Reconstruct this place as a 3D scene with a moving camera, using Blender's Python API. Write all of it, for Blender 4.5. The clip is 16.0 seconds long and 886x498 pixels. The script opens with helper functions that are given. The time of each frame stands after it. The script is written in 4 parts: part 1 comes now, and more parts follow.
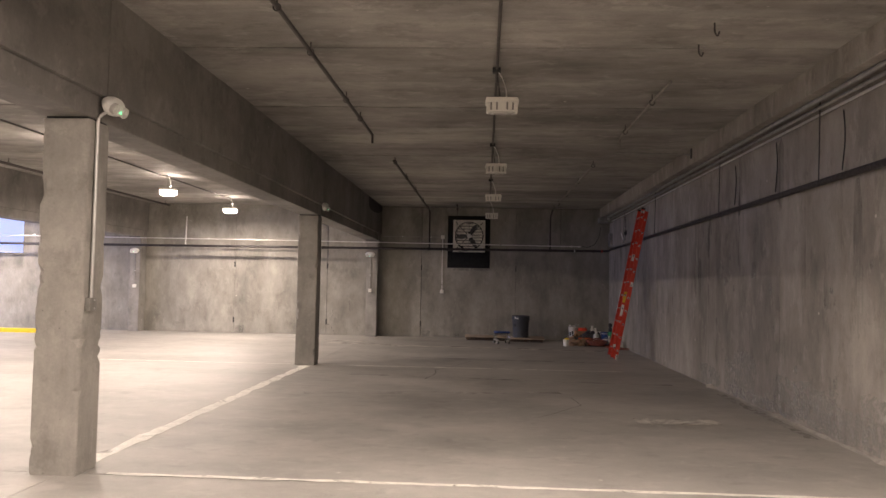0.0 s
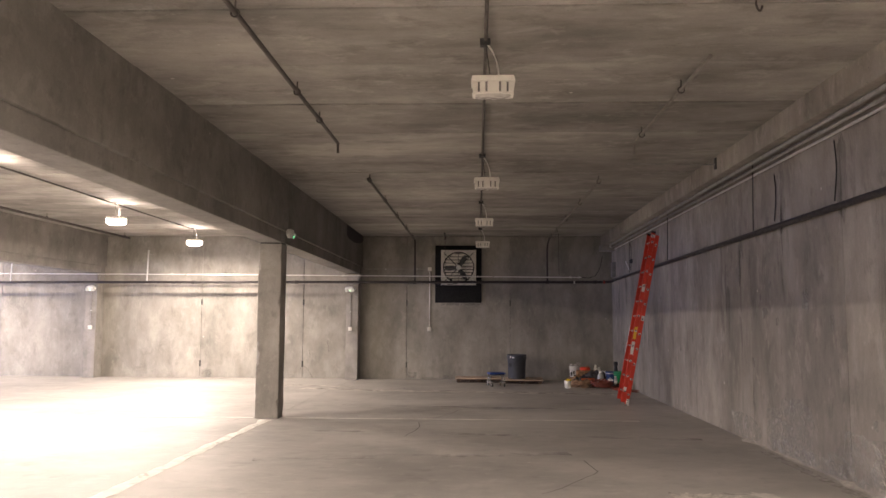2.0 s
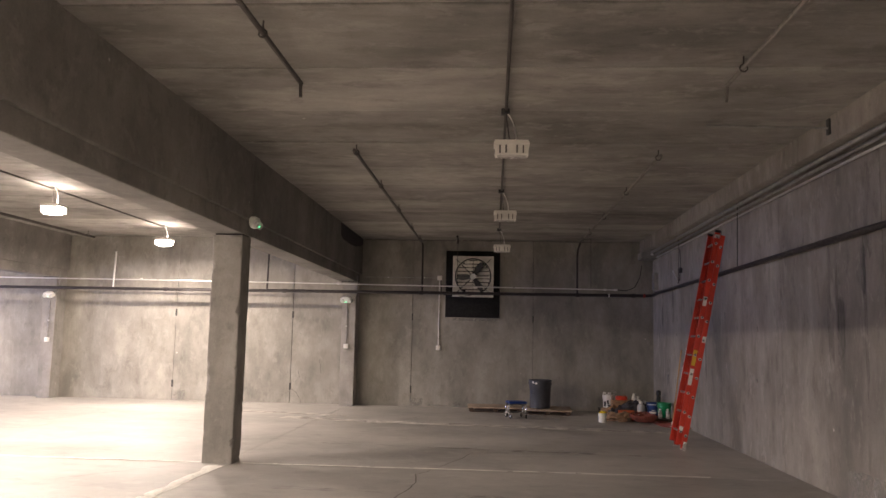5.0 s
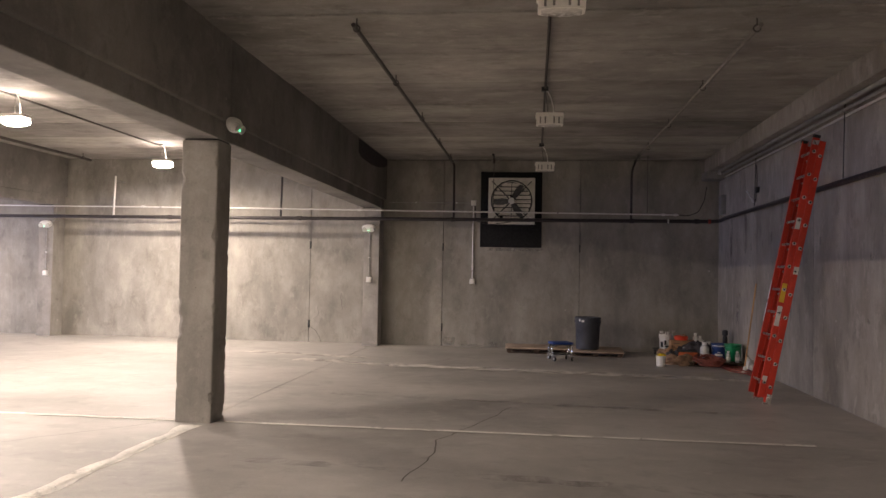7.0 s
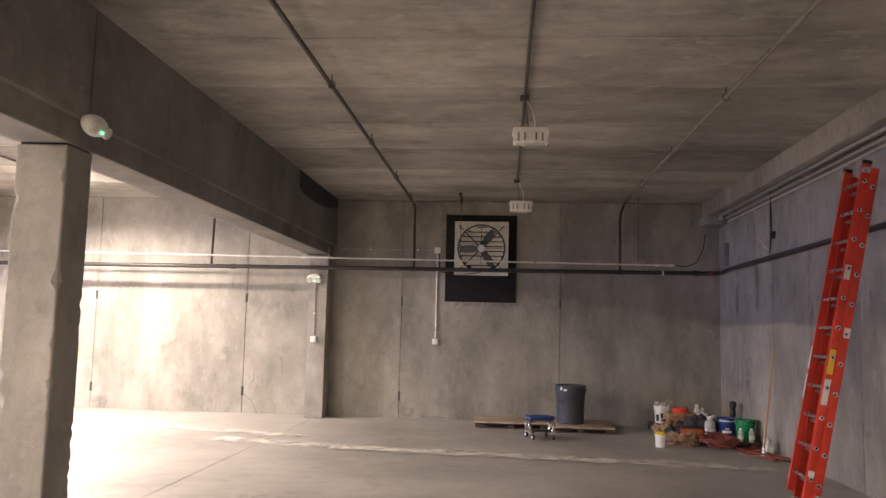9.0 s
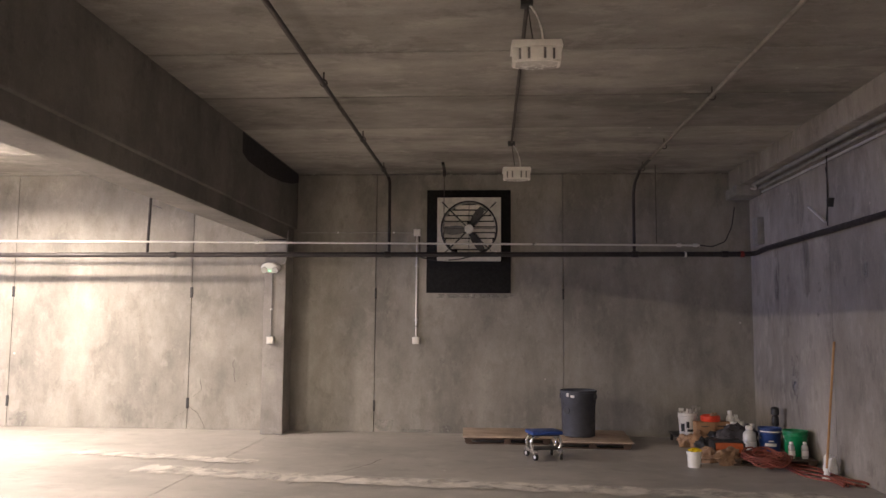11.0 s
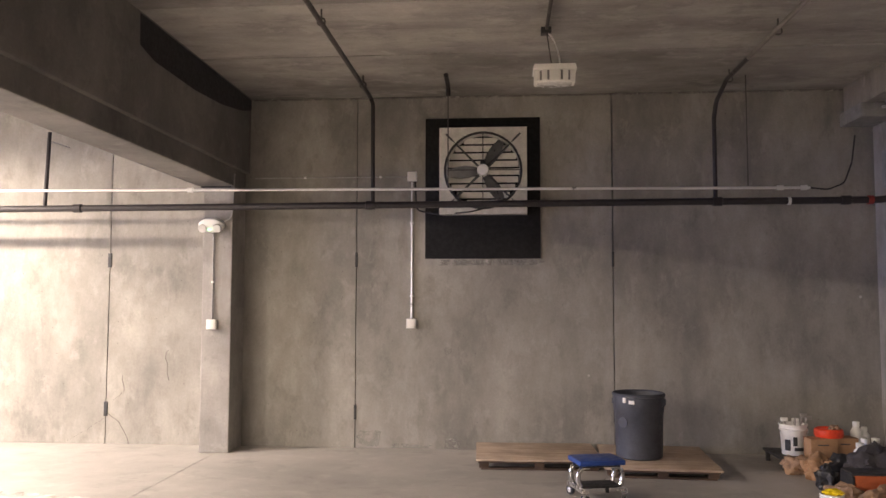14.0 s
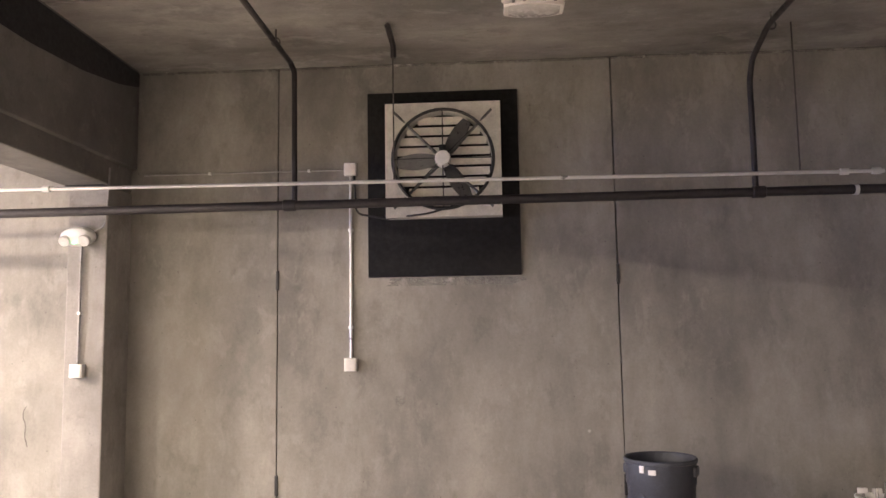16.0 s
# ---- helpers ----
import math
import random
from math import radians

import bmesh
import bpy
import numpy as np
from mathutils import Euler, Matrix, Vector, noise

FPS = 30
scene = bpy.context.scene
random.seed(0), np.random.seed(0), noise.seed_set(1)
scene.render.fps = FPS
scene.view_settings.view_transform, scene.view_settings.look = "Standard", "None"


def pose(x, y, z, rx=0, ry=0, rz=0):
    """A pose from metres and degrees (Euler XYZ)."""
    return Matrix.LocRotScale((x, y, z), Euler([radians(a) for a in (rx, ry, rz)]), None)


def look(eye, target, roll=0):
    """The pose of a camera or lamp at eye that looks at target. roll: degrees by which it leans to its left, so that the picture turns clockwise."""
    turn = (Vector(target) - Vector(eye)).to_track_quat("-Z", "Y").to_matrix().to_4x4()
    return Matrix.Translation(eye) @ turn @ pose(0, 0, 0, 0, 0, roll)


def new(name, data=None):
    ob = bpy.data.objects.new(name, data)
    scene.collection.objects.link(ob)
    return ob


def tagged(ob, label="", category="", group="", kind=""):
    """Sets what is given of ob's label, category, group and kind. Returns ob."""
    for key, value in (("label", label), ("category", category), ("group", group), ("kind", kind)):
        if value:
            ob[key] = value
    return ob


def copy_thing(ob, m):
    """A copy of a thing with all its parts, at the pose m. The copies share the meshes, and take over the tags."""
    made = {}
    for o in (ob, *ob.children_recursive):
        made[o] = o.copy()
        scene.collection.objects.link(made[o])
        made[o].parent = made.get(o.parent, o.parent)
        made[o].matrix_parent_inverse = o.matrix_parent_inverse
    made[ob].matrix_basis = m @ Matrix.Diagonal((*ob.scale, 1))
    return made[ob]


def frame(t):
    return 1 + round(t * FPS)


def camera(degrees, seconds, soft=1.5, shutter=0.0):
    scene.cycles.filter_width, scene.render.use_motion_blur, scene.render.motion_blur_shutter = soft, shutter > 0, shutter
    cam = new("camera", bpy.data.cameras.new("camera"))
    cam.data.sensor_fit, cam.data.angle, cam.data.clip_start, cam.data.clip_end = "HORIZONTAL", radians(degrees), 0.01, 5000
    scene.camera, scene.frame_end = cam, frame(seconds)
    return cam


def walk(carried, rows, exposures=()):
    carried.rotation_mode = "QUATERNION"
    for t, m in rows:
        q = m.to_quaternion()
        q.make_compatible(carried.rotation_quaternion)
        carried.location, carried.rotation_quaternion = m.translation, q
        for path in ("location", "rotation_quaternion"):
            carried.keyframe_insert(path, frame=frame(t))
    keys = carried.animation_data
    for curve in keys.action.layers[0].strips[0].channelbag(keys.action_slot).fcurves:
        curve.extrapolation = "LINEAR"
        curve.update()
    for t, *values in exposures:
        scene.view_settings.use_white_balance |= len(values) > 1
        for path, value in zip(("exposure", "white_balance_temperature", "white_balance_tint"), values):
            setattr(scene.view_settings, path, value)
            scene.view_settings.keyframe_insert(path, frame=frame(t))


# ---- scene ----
cam = camera(59.1, 16.0)
PATH = [
    (0, (0.026, 0.376, 1.624), (-0.083, 2.371, 1.717), 1.1),
    (0.5, (-0.015, 0.845, 1.643), (-0.094, 2.84, 1.769), 0.5),
    (1, (0.009, 1.372, 1.652), (-0.079, 3.365, 1.795), 0.9),
    (1.5, (0.004, 1.94, 1.656), (-0.057, 3.933, 1.819), 0.5),
    (2, (0.053, 2.503, 1.651), (-0.036, 4.493, 1.835), 0.3),
    (2.5, (0.068, 3.08, 1.648), (-0.08, 5.066, 1.835), 2.0),
    (3, (0.09, 3.582, 1.681), (-0.052, 5.562, 1.925), 0.6),
    (3.5, (0.111, 4.11, 1.685), (-0.057, 6.087, 1.936), 2.0),
    (3.7, (0.119, 4.3, 1.691), (-0.054, 6.277, 1.934), 2.6),
    (5.8, (-0.029, 6.464, 1.647), (-0.149, 8.449, 1.853), 0.3),
    (6, (-0.016, 6.653, 1.666), (-0.171, 8.64, 1.841), 0.8),
    (6.5, (-0.065, 7.294, 1.63), (-0.255, 9.282, 1.733), 1.8),
    (7, (0.009, 7.879, 1.626), (-0.223, 9.864, 1.684), 1.1),
    (7.5, (0.005, 8.507, 1.634), (-0.254, 10.49, 1.699), 1.6),
    (8, (0.006, 9.188, 1.616), (-0.152, 11.182, 1.634), 0.2),
    (8.5, (0.019, 9.721, 1.657), (-0.254, 11.702, 1.698), 1.0),
    (9, (-0.058, 10.273, 1.671), (-0.216, 12.256, 1.874), 1.4),
    (9.2, (-0.089, 10.467, 1.677), (-0.222, 12.452, 1.878), 0.7),
    (11.3, (-0.159, 12.922, 1.701), (-0.28, 14.91, 1.887), 0.3),
    (11.5, (-0.174, 13.145, 1.707), (-0.279, 15.134, 1.887), -0.3),
    (12, (-0.175, 13.725, 1.709), (-0.297, 15.712, 1.898), -0.0),
    (12.5, (-0.201, 14.234, 1.689), (-0.341, 16.219, 1.894), 0.9),
    (13, (-0.213, 14.768, 1.676), (-0.361, 16.754, 1.852), 0.1),
    (13.5, (-0.22, 15.347, 1.666), (-0.416, 17.333, 1.802), 0.7),
    (14, (-0.248, 15.899, 1.694), (-0.406, 17.888, 1.826), 0.1),
    (14.5, (-0.226, 16.481, 1.706), (-0.397, 18.469, 1.848), -0.1),
    (15, (-0.236, 17.034, 1.699), (-0.339, 19.024, 1.876), 0.3),
    (15.5, (-0.104, 17.631, 1.726), (-0.178, 19.621, 1.91), -1.3),
    (16, (-0.095, 18.158, 1.709), (-0.219, 20.143, 1.917), -0.9),
]
EXPOSURES = [(0, -0.05), (0.5, 0.4), (1, 0.3), (2, 0.66), (2.5, 0.66), (3, 0.4), (3.5, 0.1), (6, 0.67), (6.5, 0.37), (7, 0.27), (7.5, -0.23), (8, 0.47), (8.5, 0.37), (9, 1.13), (11.5, 0.8), (12, 1.31), (12.5, 1.61), (13, 1.56), (13.5, 1.33), (14, 1.38), (14.5, 1.73), (15, 1.78), (15.5, 1.63), (16, 1.73)]
walk(cam, [(t, look(eye, target, roll)) for t, eye, target, roll in PATH], EXPOSURES)

# ---- light ----
world = bpy.data.worlds.new("sky")
scene.world = world
world.use_nodes = True
sky = world.node_tree.nodes.new("ShaderNodeTexSky")
sky.sky_type, sky.sun_disc = "NISHITA", False
sky.sun_elevation, sky.sun_rotation = radians(12), radians(200)
world.node_tree.links.new(sky.outputs["Color"], world.node_tree.nodes["Background"].inputs["Color"])
world.node_tree.nodes["Background"].inputs["Strength"].default_value = 0.1

WARM = (1.0, 0.83, 0.715)
LAMP_WATTS = {"bay": 255.0, "aisle": 300.0}
UPLIGHT_WATTS = 10.0
LENS_GLOW = 50.0
DOOR_WATTS = 560.0


def area_lamp(name, m, watts, color, sx, sy, spread=180):
    d = bpy.data.lights.new(name, "AREA")
    d.shape, d.size, d.size_y, d.energy, d.color, d.spread = "RECTANGLE", sx, sy, watts, color, radians(spread)
    ob = new(name, d)
    ob.matrix_world = m
    return ob


# ---- materials ----
def material(name, color=(0.5, 0.5, 0.5), rough=0.6, metal=0.0):
    m = bpy.data.materials.new(name)
    m.use_nodes = True
    b = m.node_tree.nodes["Principled BSDF"]
    b.inputs["Base Color"].default_value = (*color, 1)
    b.inputs["Roughness"].default_value = rough
    b.inputs["Metallic"].default_value = metal
    return m


def add_node(m, kind, **sets):
    n = m.node_tree.nodes.new(kind)
    for k, v in sets.items():
        n.inputs[k].default_value = v
    return n


def join(m, a, b):
    m.node_tree.links.new(a, b)


def coords(m, scale=(1, 1, 1)):
    tc = add_node(m, "ShaderNodeNewGeometry")
    mp = add_node(m, "ShaderNodeMapping", Scale=scale)
    join(m, tc.outputs["Position"], mp.inputs["Vector"])
    return mp.outputs["Vector"]


def noise_of(m, scale, detail=5, rough=0.6, stretch=(1, 1, 1), distort=0.0):
    n = add_node(m, "ShaderNodeTexNoise", Scale=scale, Detail=detail, Roughness=rough, Distortion=distort)
    join(m, coords(m, stretch), n.inputs["Vector"])
    return n.outputs["Fac"]


def ramp(m, fac, stops):
    r = add_node(m, "ShaderNodeValToRGB")
    e = r.color_ramp.elements
    while len(e) < len(stops):
        e.new(0.5)
    for el, (p, c) in zip(e, stops):
        el.position, el.color = p, (*c, 1) if len(c) == 3 else c
    join(m, fac, r.inputs["Fac"])
    return r.outputs["Color"]


def blend(m, fac, a, b, mode="MIX"):
    n = m.node_tree.nodes.new("ShaderNodeMix")
    n.data_type, n.blend_type = "RGBA", mode
    for v, i in ((fac, 0), (a, 6), (b, 7)):
        if hasattr(v, "links"):
            join(m, v, n.inputs[i])
        else:
            n.inputs[i].default_value = v if i == 0 else (*v, 1)
    return n.outputs[2]


def grey(v):
    return (v, v, v)


def bump(m, height, strength, distance):
    b = add_node(m, "ShaderNodeBump", Strength=strength, Distance=distance)
    join(m, height, b.inputs["Height"])
    join(m, b.outputs["Normal"], m.node_tree.nodes["Principled BSDF"].inputs["Normal"])


def concrete(name, dark, light, stretch=(1, 1, 1), streak=(4, 4, 0.25), streak_amount=0.5, scale=0.55, rough=0.85, piece_vary=0.12, grime=0.35, sat=(1.0, 0.94, 0.86), islands=False, k=0.6):
    """Cast concrete: large clouds, streaks, fine grain, small air holes and pale scuffs."""
    m = material(name, rough=rough)
    tint = lambda v: (v * sat[0], v * sat[1], v * sat[2])
    base = ramp(m, noise_of(m, scale, 6, 0.65, stretch), [(0.34, tint(dark)), (0.68, tint(light))])
    st = ramp(m, noise_of(m, 1.0, 5, 0.7, streak, 0.4), [(0.34, grey(1 - grime)), (0.52, grey(1.0)), (0.70, grey(1.14))])
    c = blend(m, streak_amount, base, st, "MULTIPLY")
    blot = ramp(m, noise_of(m, 2.3, 7, 0.68, stretch, 0.15), [(0.32, grey(0.78)), (0.5, grey(1.0)), (0.68, grey(1.18))])
    c = blend(m, 0.75 * k, c, blot, "MULTIPLY")
    grain = ramp(m, noise_of(m, 45, 4, 0.7), [(0.3, grey(0.8)), (0.7, grey(1.15))])
    c = blend(m, 0.4, c, grain, "MULTIPLY")
    vor = add_node(m, "ShaderNodeTexVoronoi", Scale=7.0)
    join(m, coords(m), vor.inputs["Vector"])
    hole = ramp(m, vor.outputs["Distance"], [(0.03, grey(0.45)), (0.055, grey(1.0))])
    c = blend(m, 0.7, c, hole, "MULTIPLY")
    drip = ramp(m, noise_of(m, 1.0, 7, 0.75, [s * 4.5 for s in streak], 0.15), [(0.40, grey(0.74)), (0.47, grey(1.0)), (0.56, grey(1.0)), (0.62, grey(1.22))])
    c = blend(m, 0.9 * k * streak_amount, c, drip, "MULTIPLY")
    scuff = ramp(m, noise_of(m, 4.0, 8, 0.7, stretch, 0.3), [(0.555, grey(0.0)), (0.63, grey(0.5 * k))])
    c = blend(m, scuff, c, tint(light * 1.2))
    dark_spot = ramp(m, noise_of(m, 3.1, 7, 0.7, stretch, 0.2), [(0.37, grey(0.6)), (0.45, grey(1.0))])
    c = blend(m, 0.8 * k, c, dark_spot, "MULTIPLY")
    chip = add_node(m, "ShaderNodeTexVoronoi", Scale=1.3)
    join(m, coords(m), chip.inputs["Vector"])
    spot = ramp(m, chip.outputs["Distance"], [(0.018, grey(0.8)), (0.03, grey(0.0))])
    c = blend(m, spot, c, tint(min(0.6, light * 1.7)))
    info = add_node(m, "ShaderNodeNewGeometry" if islands else "ShaderNodeObjectInfo")
    lo = ramp(m, info.outputs["Random Per Island" if islands else "Random"], [(0.0, grey(1 - piece_vary)), (1.0, grey(1 + piece_vary))])
    c = blend(m, 1.0, c, lo, "MULTIPLY")
    join(m, c, m.node_tree.nodes["Principled BSDF"].inputs["Base Color"])
    h = blend(m, 0.5, noise_of(m, 60, 5, 0.7), noise_of(m, 6, 5, 0.6))
    bump(m, h, 0.35, 0.01)
    return m


def simple(name, color, rough=0.5, metal=0.0, vary=0.25, scale=8.0, bumpy=0.1):
    """Painted, plastic, metal or wooden surface with wear at two scales."""
    m = material(name, color, rough, metal)
    a = ramp(m, noise_of(m, scale, 6, 0.65), [(0.3, grey(1 - vary)), (0.7, grey(1 + vary * 0.6))])
    b = ramp(m, noise_of(m, scale * 9, 3, 0.6), [(0.3, grey(1 - vary * 0.5)), (0.7, grey(1 + vary * 0.3))])
    c = blend(m, 1.0, blend(m, 1.0, color, a, "MULTIPLY"), b, "MULTIPLY")
    bs = m.node_tree.nodes["Principled BSDF"]
    join(m, c, bs.inputs["Base Color"])
    r = ramp(m, noise_of(m, scale * 3, 4), [(0.3, grey(max(0.05, rough - 0.12))), (0.7, grey(min(1, rough + 0.12)))])
    join(m, r, bs.inputs["Roughness"])
    if bumpy:
        bump(m, noise_of(m, scale * 12, 3), bumpy, 0.004)
    return m


def wood(name, dark, light, stretch=(1.5, 14, 14), rough=0.65):
    m = material(name, rough=rough)
    c = ramp(m, noise_of(m, 1.6, 6, 0.7, stretch, 0.6), [(0.3, dark), (0.7, light)])
    c = blend(m, 0.7, c, ramp(m, noise_of(m, 3, 5), [(0.35, grey(0.6)), (0.6, grey(1.1))]), "MULTIPLY")
    join(m, c, m.node_tree.nodes["Principled BSDF"].inputs["Base Color"])
    bump(m, noise_of(m, 4, 5, 0.7, stretch), 0.25, 0.004)
    return m


def worn_paint(name, color, lo, hi, scale=3.0, stretch=(1, 1, 1), rough=0.75):
    """A thin coat that has worn away in patches."""
    m = simple(name, color, rough, 0, 0.2, 5)
    nt = m.node_tree
    out, bs = nt.nodes["Material Output"], nt.nodes["Principled BSDF"]
    tr, mx = nt.nodes.new("ShaderNodeBsdfTransparent"), nt.nodes.new("ShaderNodeMixShader")
    f = ramp(m, noise_of(m, scale, 8, 0.75, stretch, 0.6), [(lo, grey(0)), (hi, grey(1))])
    join(m, f, mx.inputs[0])
    join(m, tr.outputs[0], mx.inputs[1])
    join(m, bs.outputs[0], mx.inputs[2])
    join(m, mx.outputs[0], out.inputs["Surface"])
    return m


def glowing(name, color, strength):
    m = material(name, (0.8, 0.8, 0.8), 0.4)
    b = m.node_tree.nodes["Principled BSDF"]
    b.inputs["Emission Color"].default_value = (*color, 1)
    b.inputs["Emission Strength"].default_value = strength
    return m


WALL = concrete("wall_concrete", 0.205, 0.375, stretch=(1.2, 1.2, 0.7), streak=(0.8, 0.8, 0.2), streak_amount=0.55, scale=0.9, k=0.46, sat=(1.0, 0.94, 0.83))
RWALL = concrete("side_wall_concrete", 0.19, 0.36, stretch=(1, 1.2, 0.6), streak=(0.5, 0.55, 0.2), streak_amount=0.6, grime=0.45, scale=0.75, k=0.65, sat=(1.0, 0.91, 0.79))
CEIL = concrete("ceiling_concrete", 0.20, 0.41, stretch=(0.6, 1, 1), streak=(0.22, 1.3, 0.9), streak_amount=0.5, grime=0.42, scale=0.8, piece_vary=0.20, islands=True, k=0.6)
BEAM = concrete("beam_concrete", 0.165, 0.28, streak=(1.2, 1.2, 0.4), streak_amount=0.5, k=0.5)
COL = concrete("column_concrete", 0.24, 0.35, streak=(2.2, 2.2, 0.5), streak_amount=0.45, scale=1.6, k=0.5)
SLAB = concrete("floor_concrete", 0.31, 0.44, stretch=(0.8, 1, 1), streak=(0.35, 0.5, 1), streak_amount=0.35, scale=0.5, rough=0.5, piece_vary=0.04, grime=0.3, sat=(1.0, 0.95, 0.88), k=0.45)
PAINT_WHITE = worn_paint("worn_white_line_paint", (0.80, 0.78, 0.72), 0.30, 0.46, 4.0)
DUST = worn_paint("pale_dust", (0.62, 0.59, 0.54), 0.31, 0.54, 1.8)
# patchy darker tone for the long streaks across the aisle floor
DARKSTREAK = worn_paint("dark_floor_streak", (0.27, 0.25, 0.23), 0.46, 0.80, 0.9)
PATCH = worn_paint("pale_repair_mortar", (0.42, 0.40, 0.36), 0.42, 0.72, 7.0)
BLUEPAINT = worn_paint("blue_spray_paint", (0.05, 0.13, 0.30), 0.50, 0.72, 6.0)
DARKPATCH = simple("near_black_matte", (0.035, 0.034, 0.036), 0.8)
CRACK = simple("crack_shadow_dirt", (0.13, 0.118, 0.105), 0.95)
SEALANT = simple("dark_joint_sealant", (0.09, 0.083, 0.075), 0.9)
BLACKPIPE = simple("black_steel_pipe", (0.035, 0.03, 0.03), 0.5, 0.3)
RUBBLE = simple("crumbled_mortar", (0.40, 0.37, 0.33), 0.95, 0, 0.35, 14.0, 0.5)
STAIN = worn_paint("dark_water_stain", (0.15, 0.135, 0.115), 0.44, 0.95, 2.2, (1, 1.6, 0.35))
PALEPIPE = simple("dusty_grey_pipe", (0.24, 0.22, 0.20), 0.75, 0.05)
DULLRED = simple("faded_red_paint", (0.28, 0.03, 0.02), 0.6)
GALV = simple("galvanised_steel", (0.72, 0.71, 0.69), 0.38, 0.6, 0.08, 2.0)
GREYCONDUIT = simple("grey_painted_conduit", (0.33, 0.32, 0.30), 0.5, 0.2)
DULLPIPE = simple("dull_brown_grey_pipe", (0.085, 0.075, 0.068), 0.7, 0.1)
WHITEPLASTIC = simple("white_plastic", (0.78, 0.77, 0.73), 0.45, 0, 0.1)
FIXWHITE = simple("white_enamelled_steel", (0.80, 0.77, 0.71), 0.45, 0, 0.08)
RIBON = glowing("lit_acrylic_rib", WARM, LENS_GLOW * 0.8)
LENSOFF = simple("dull_prismatic_lens", (0.62, 0.60, 0.56), 0.25, 0, 0.1)
LENSON = glowing("lit_lens", WARM, LENS_GLOW)
GREEN_LED = glowing("green_indicator", (0.05, 1.0, 0.35), 4.0)
BOARD = simple("black_stained_plywood", (0.007, 0.0065, 0.0065), 0.95, 0, 0.3)
FANFRAME = simple("fan_sheet_aluminium", (0.66, 0.64, 0.58), 0.5, 0.35, 0.2)
FANDARK = simple("fan_dark_steel", (0.05, 0.05, 0.05), 0.5, 0.5)
BLADE = simple("fan_blade_steel", (0.13, 0.13, 0.13), 0.35, 0.6)
LOUVRE = simple("pale_louvre_metal", (0.80, 0.77, 0.70), 0.5, 0.2, 0.2)
LADDERRED = simple("red_fibreglass", (0.62, 0.045, 0.022), 0.45, 0, 0.15)
ALU = simple("aluminium", (0.68, 0.67, 0.65), 0.3, 0.9, 0.12)
BLACKRUBBER = simple("black_rubber", (0.02, 0.02, 0.02), 0.7)
LABELWHITE = simple("white_label_paper", (0.75, 0.73, 0.70), 0.6, 0, 0.1)
LABELYELLOW = simple("yellow_warning_label", (0.75, 0.50, 0.04), 0.6, 0, 0.1)
CANGREY = simple("dark_grey_bin_plastic", (0.058, 0.063, 0.078), 0.5, 0, 0.25)
PLY = wood("plywood_sheet", (0.30, 0.215, 0.15), (0.54, 0.43, 0.33))
PALLETWOOD = wood("weathered_pallet_wood", (0.035, 0.022, 0.016), (0.10, 0.06, 0.036))
HANDLEWOOD = wood("varnished_handle_wood", (0.42, 0.22, 0.09), (0.58, 0.34, 0.15), (10, 10, 1))
BLUEVINYL = simple("blue_vinyl", (0.02, 0.06, 0.26), 0.4)
CHROME = simple("chrome", (0.75, 0.75, 0.75), 0.12, 1.0, 0.05)
CARD = simple("brown_cardboard", (0.36, 0.21, 0.11), 0.85, 0, 0.2)
PAPERBROWN = simple("crumpled_brown_paper", (0.33, 0.21, 0.13), 0.85, 0, 0.25)
ORANGE = simple("orange_fabric", (0.52, 0.12, 0.035), 0.8, 0, 0.2)
REDPLASTIC = simple("orange_red_plastic", (0.72, 0.06, 0.02), 0.4)
BLUEBUCKET = simple("blue_plastic", (0.015, 0.05, 0.20), 0.4)
GREENBUCKET = simple("green_plastic", (0.0, 0.21, 0.07), 0.4)
CLEARPLASTIC = simple("cloudy_clear_plastic", (0.50, 0.50, 0.48), 0.2, 0, 0.15)
YELLOW = simple("yellow_paint", (0.80, 0.58, 0.01), 0.5, 0, 0.15)
HOSE = simple("reddish_brown_hose", (0.24, 0.065, 0.045), 0.6)
BLACKPL = simple("black_plastic", (0.025, 0.025, 0.028), 0.45)
TOOLSTEEL = simple("worn_tool_steel", (0.4, 0.38, 0.36), 0.4, 0.8)
GREYBOX = simple("grey_painted_box", (0.26, 0.25, 0.23), 0.55, 0.1)
LINTGREY = simple("dark_rag_cloth", (0.06, 0.055, 0.06), 0.9)


# ---- mesh helpers ----
def box(bm, x0, x1, y0, y1, z0, z1, bevel=0.0, turn=None):
    m = Matrix.Translation(((x0 + x1) / 2, (y0 + y1) / 2, (z0 + z1) / 2)) @ Matrix.Diagonal((abs(x1 - x0), abs(y1 - y0), abs(z1 - z0), 1))
    g = bmesh.ops.create_cube(bm, size=1, matrix=turn @ m if turn else m)
    if bevel:
        edges = list({e for v in g["verts"] for e in v.link_edges})
        bmesh.ops.bevel(bm, geom=edges, offset=bevel, segments=2, profile=0.6, affect="EDGES")
    return bm


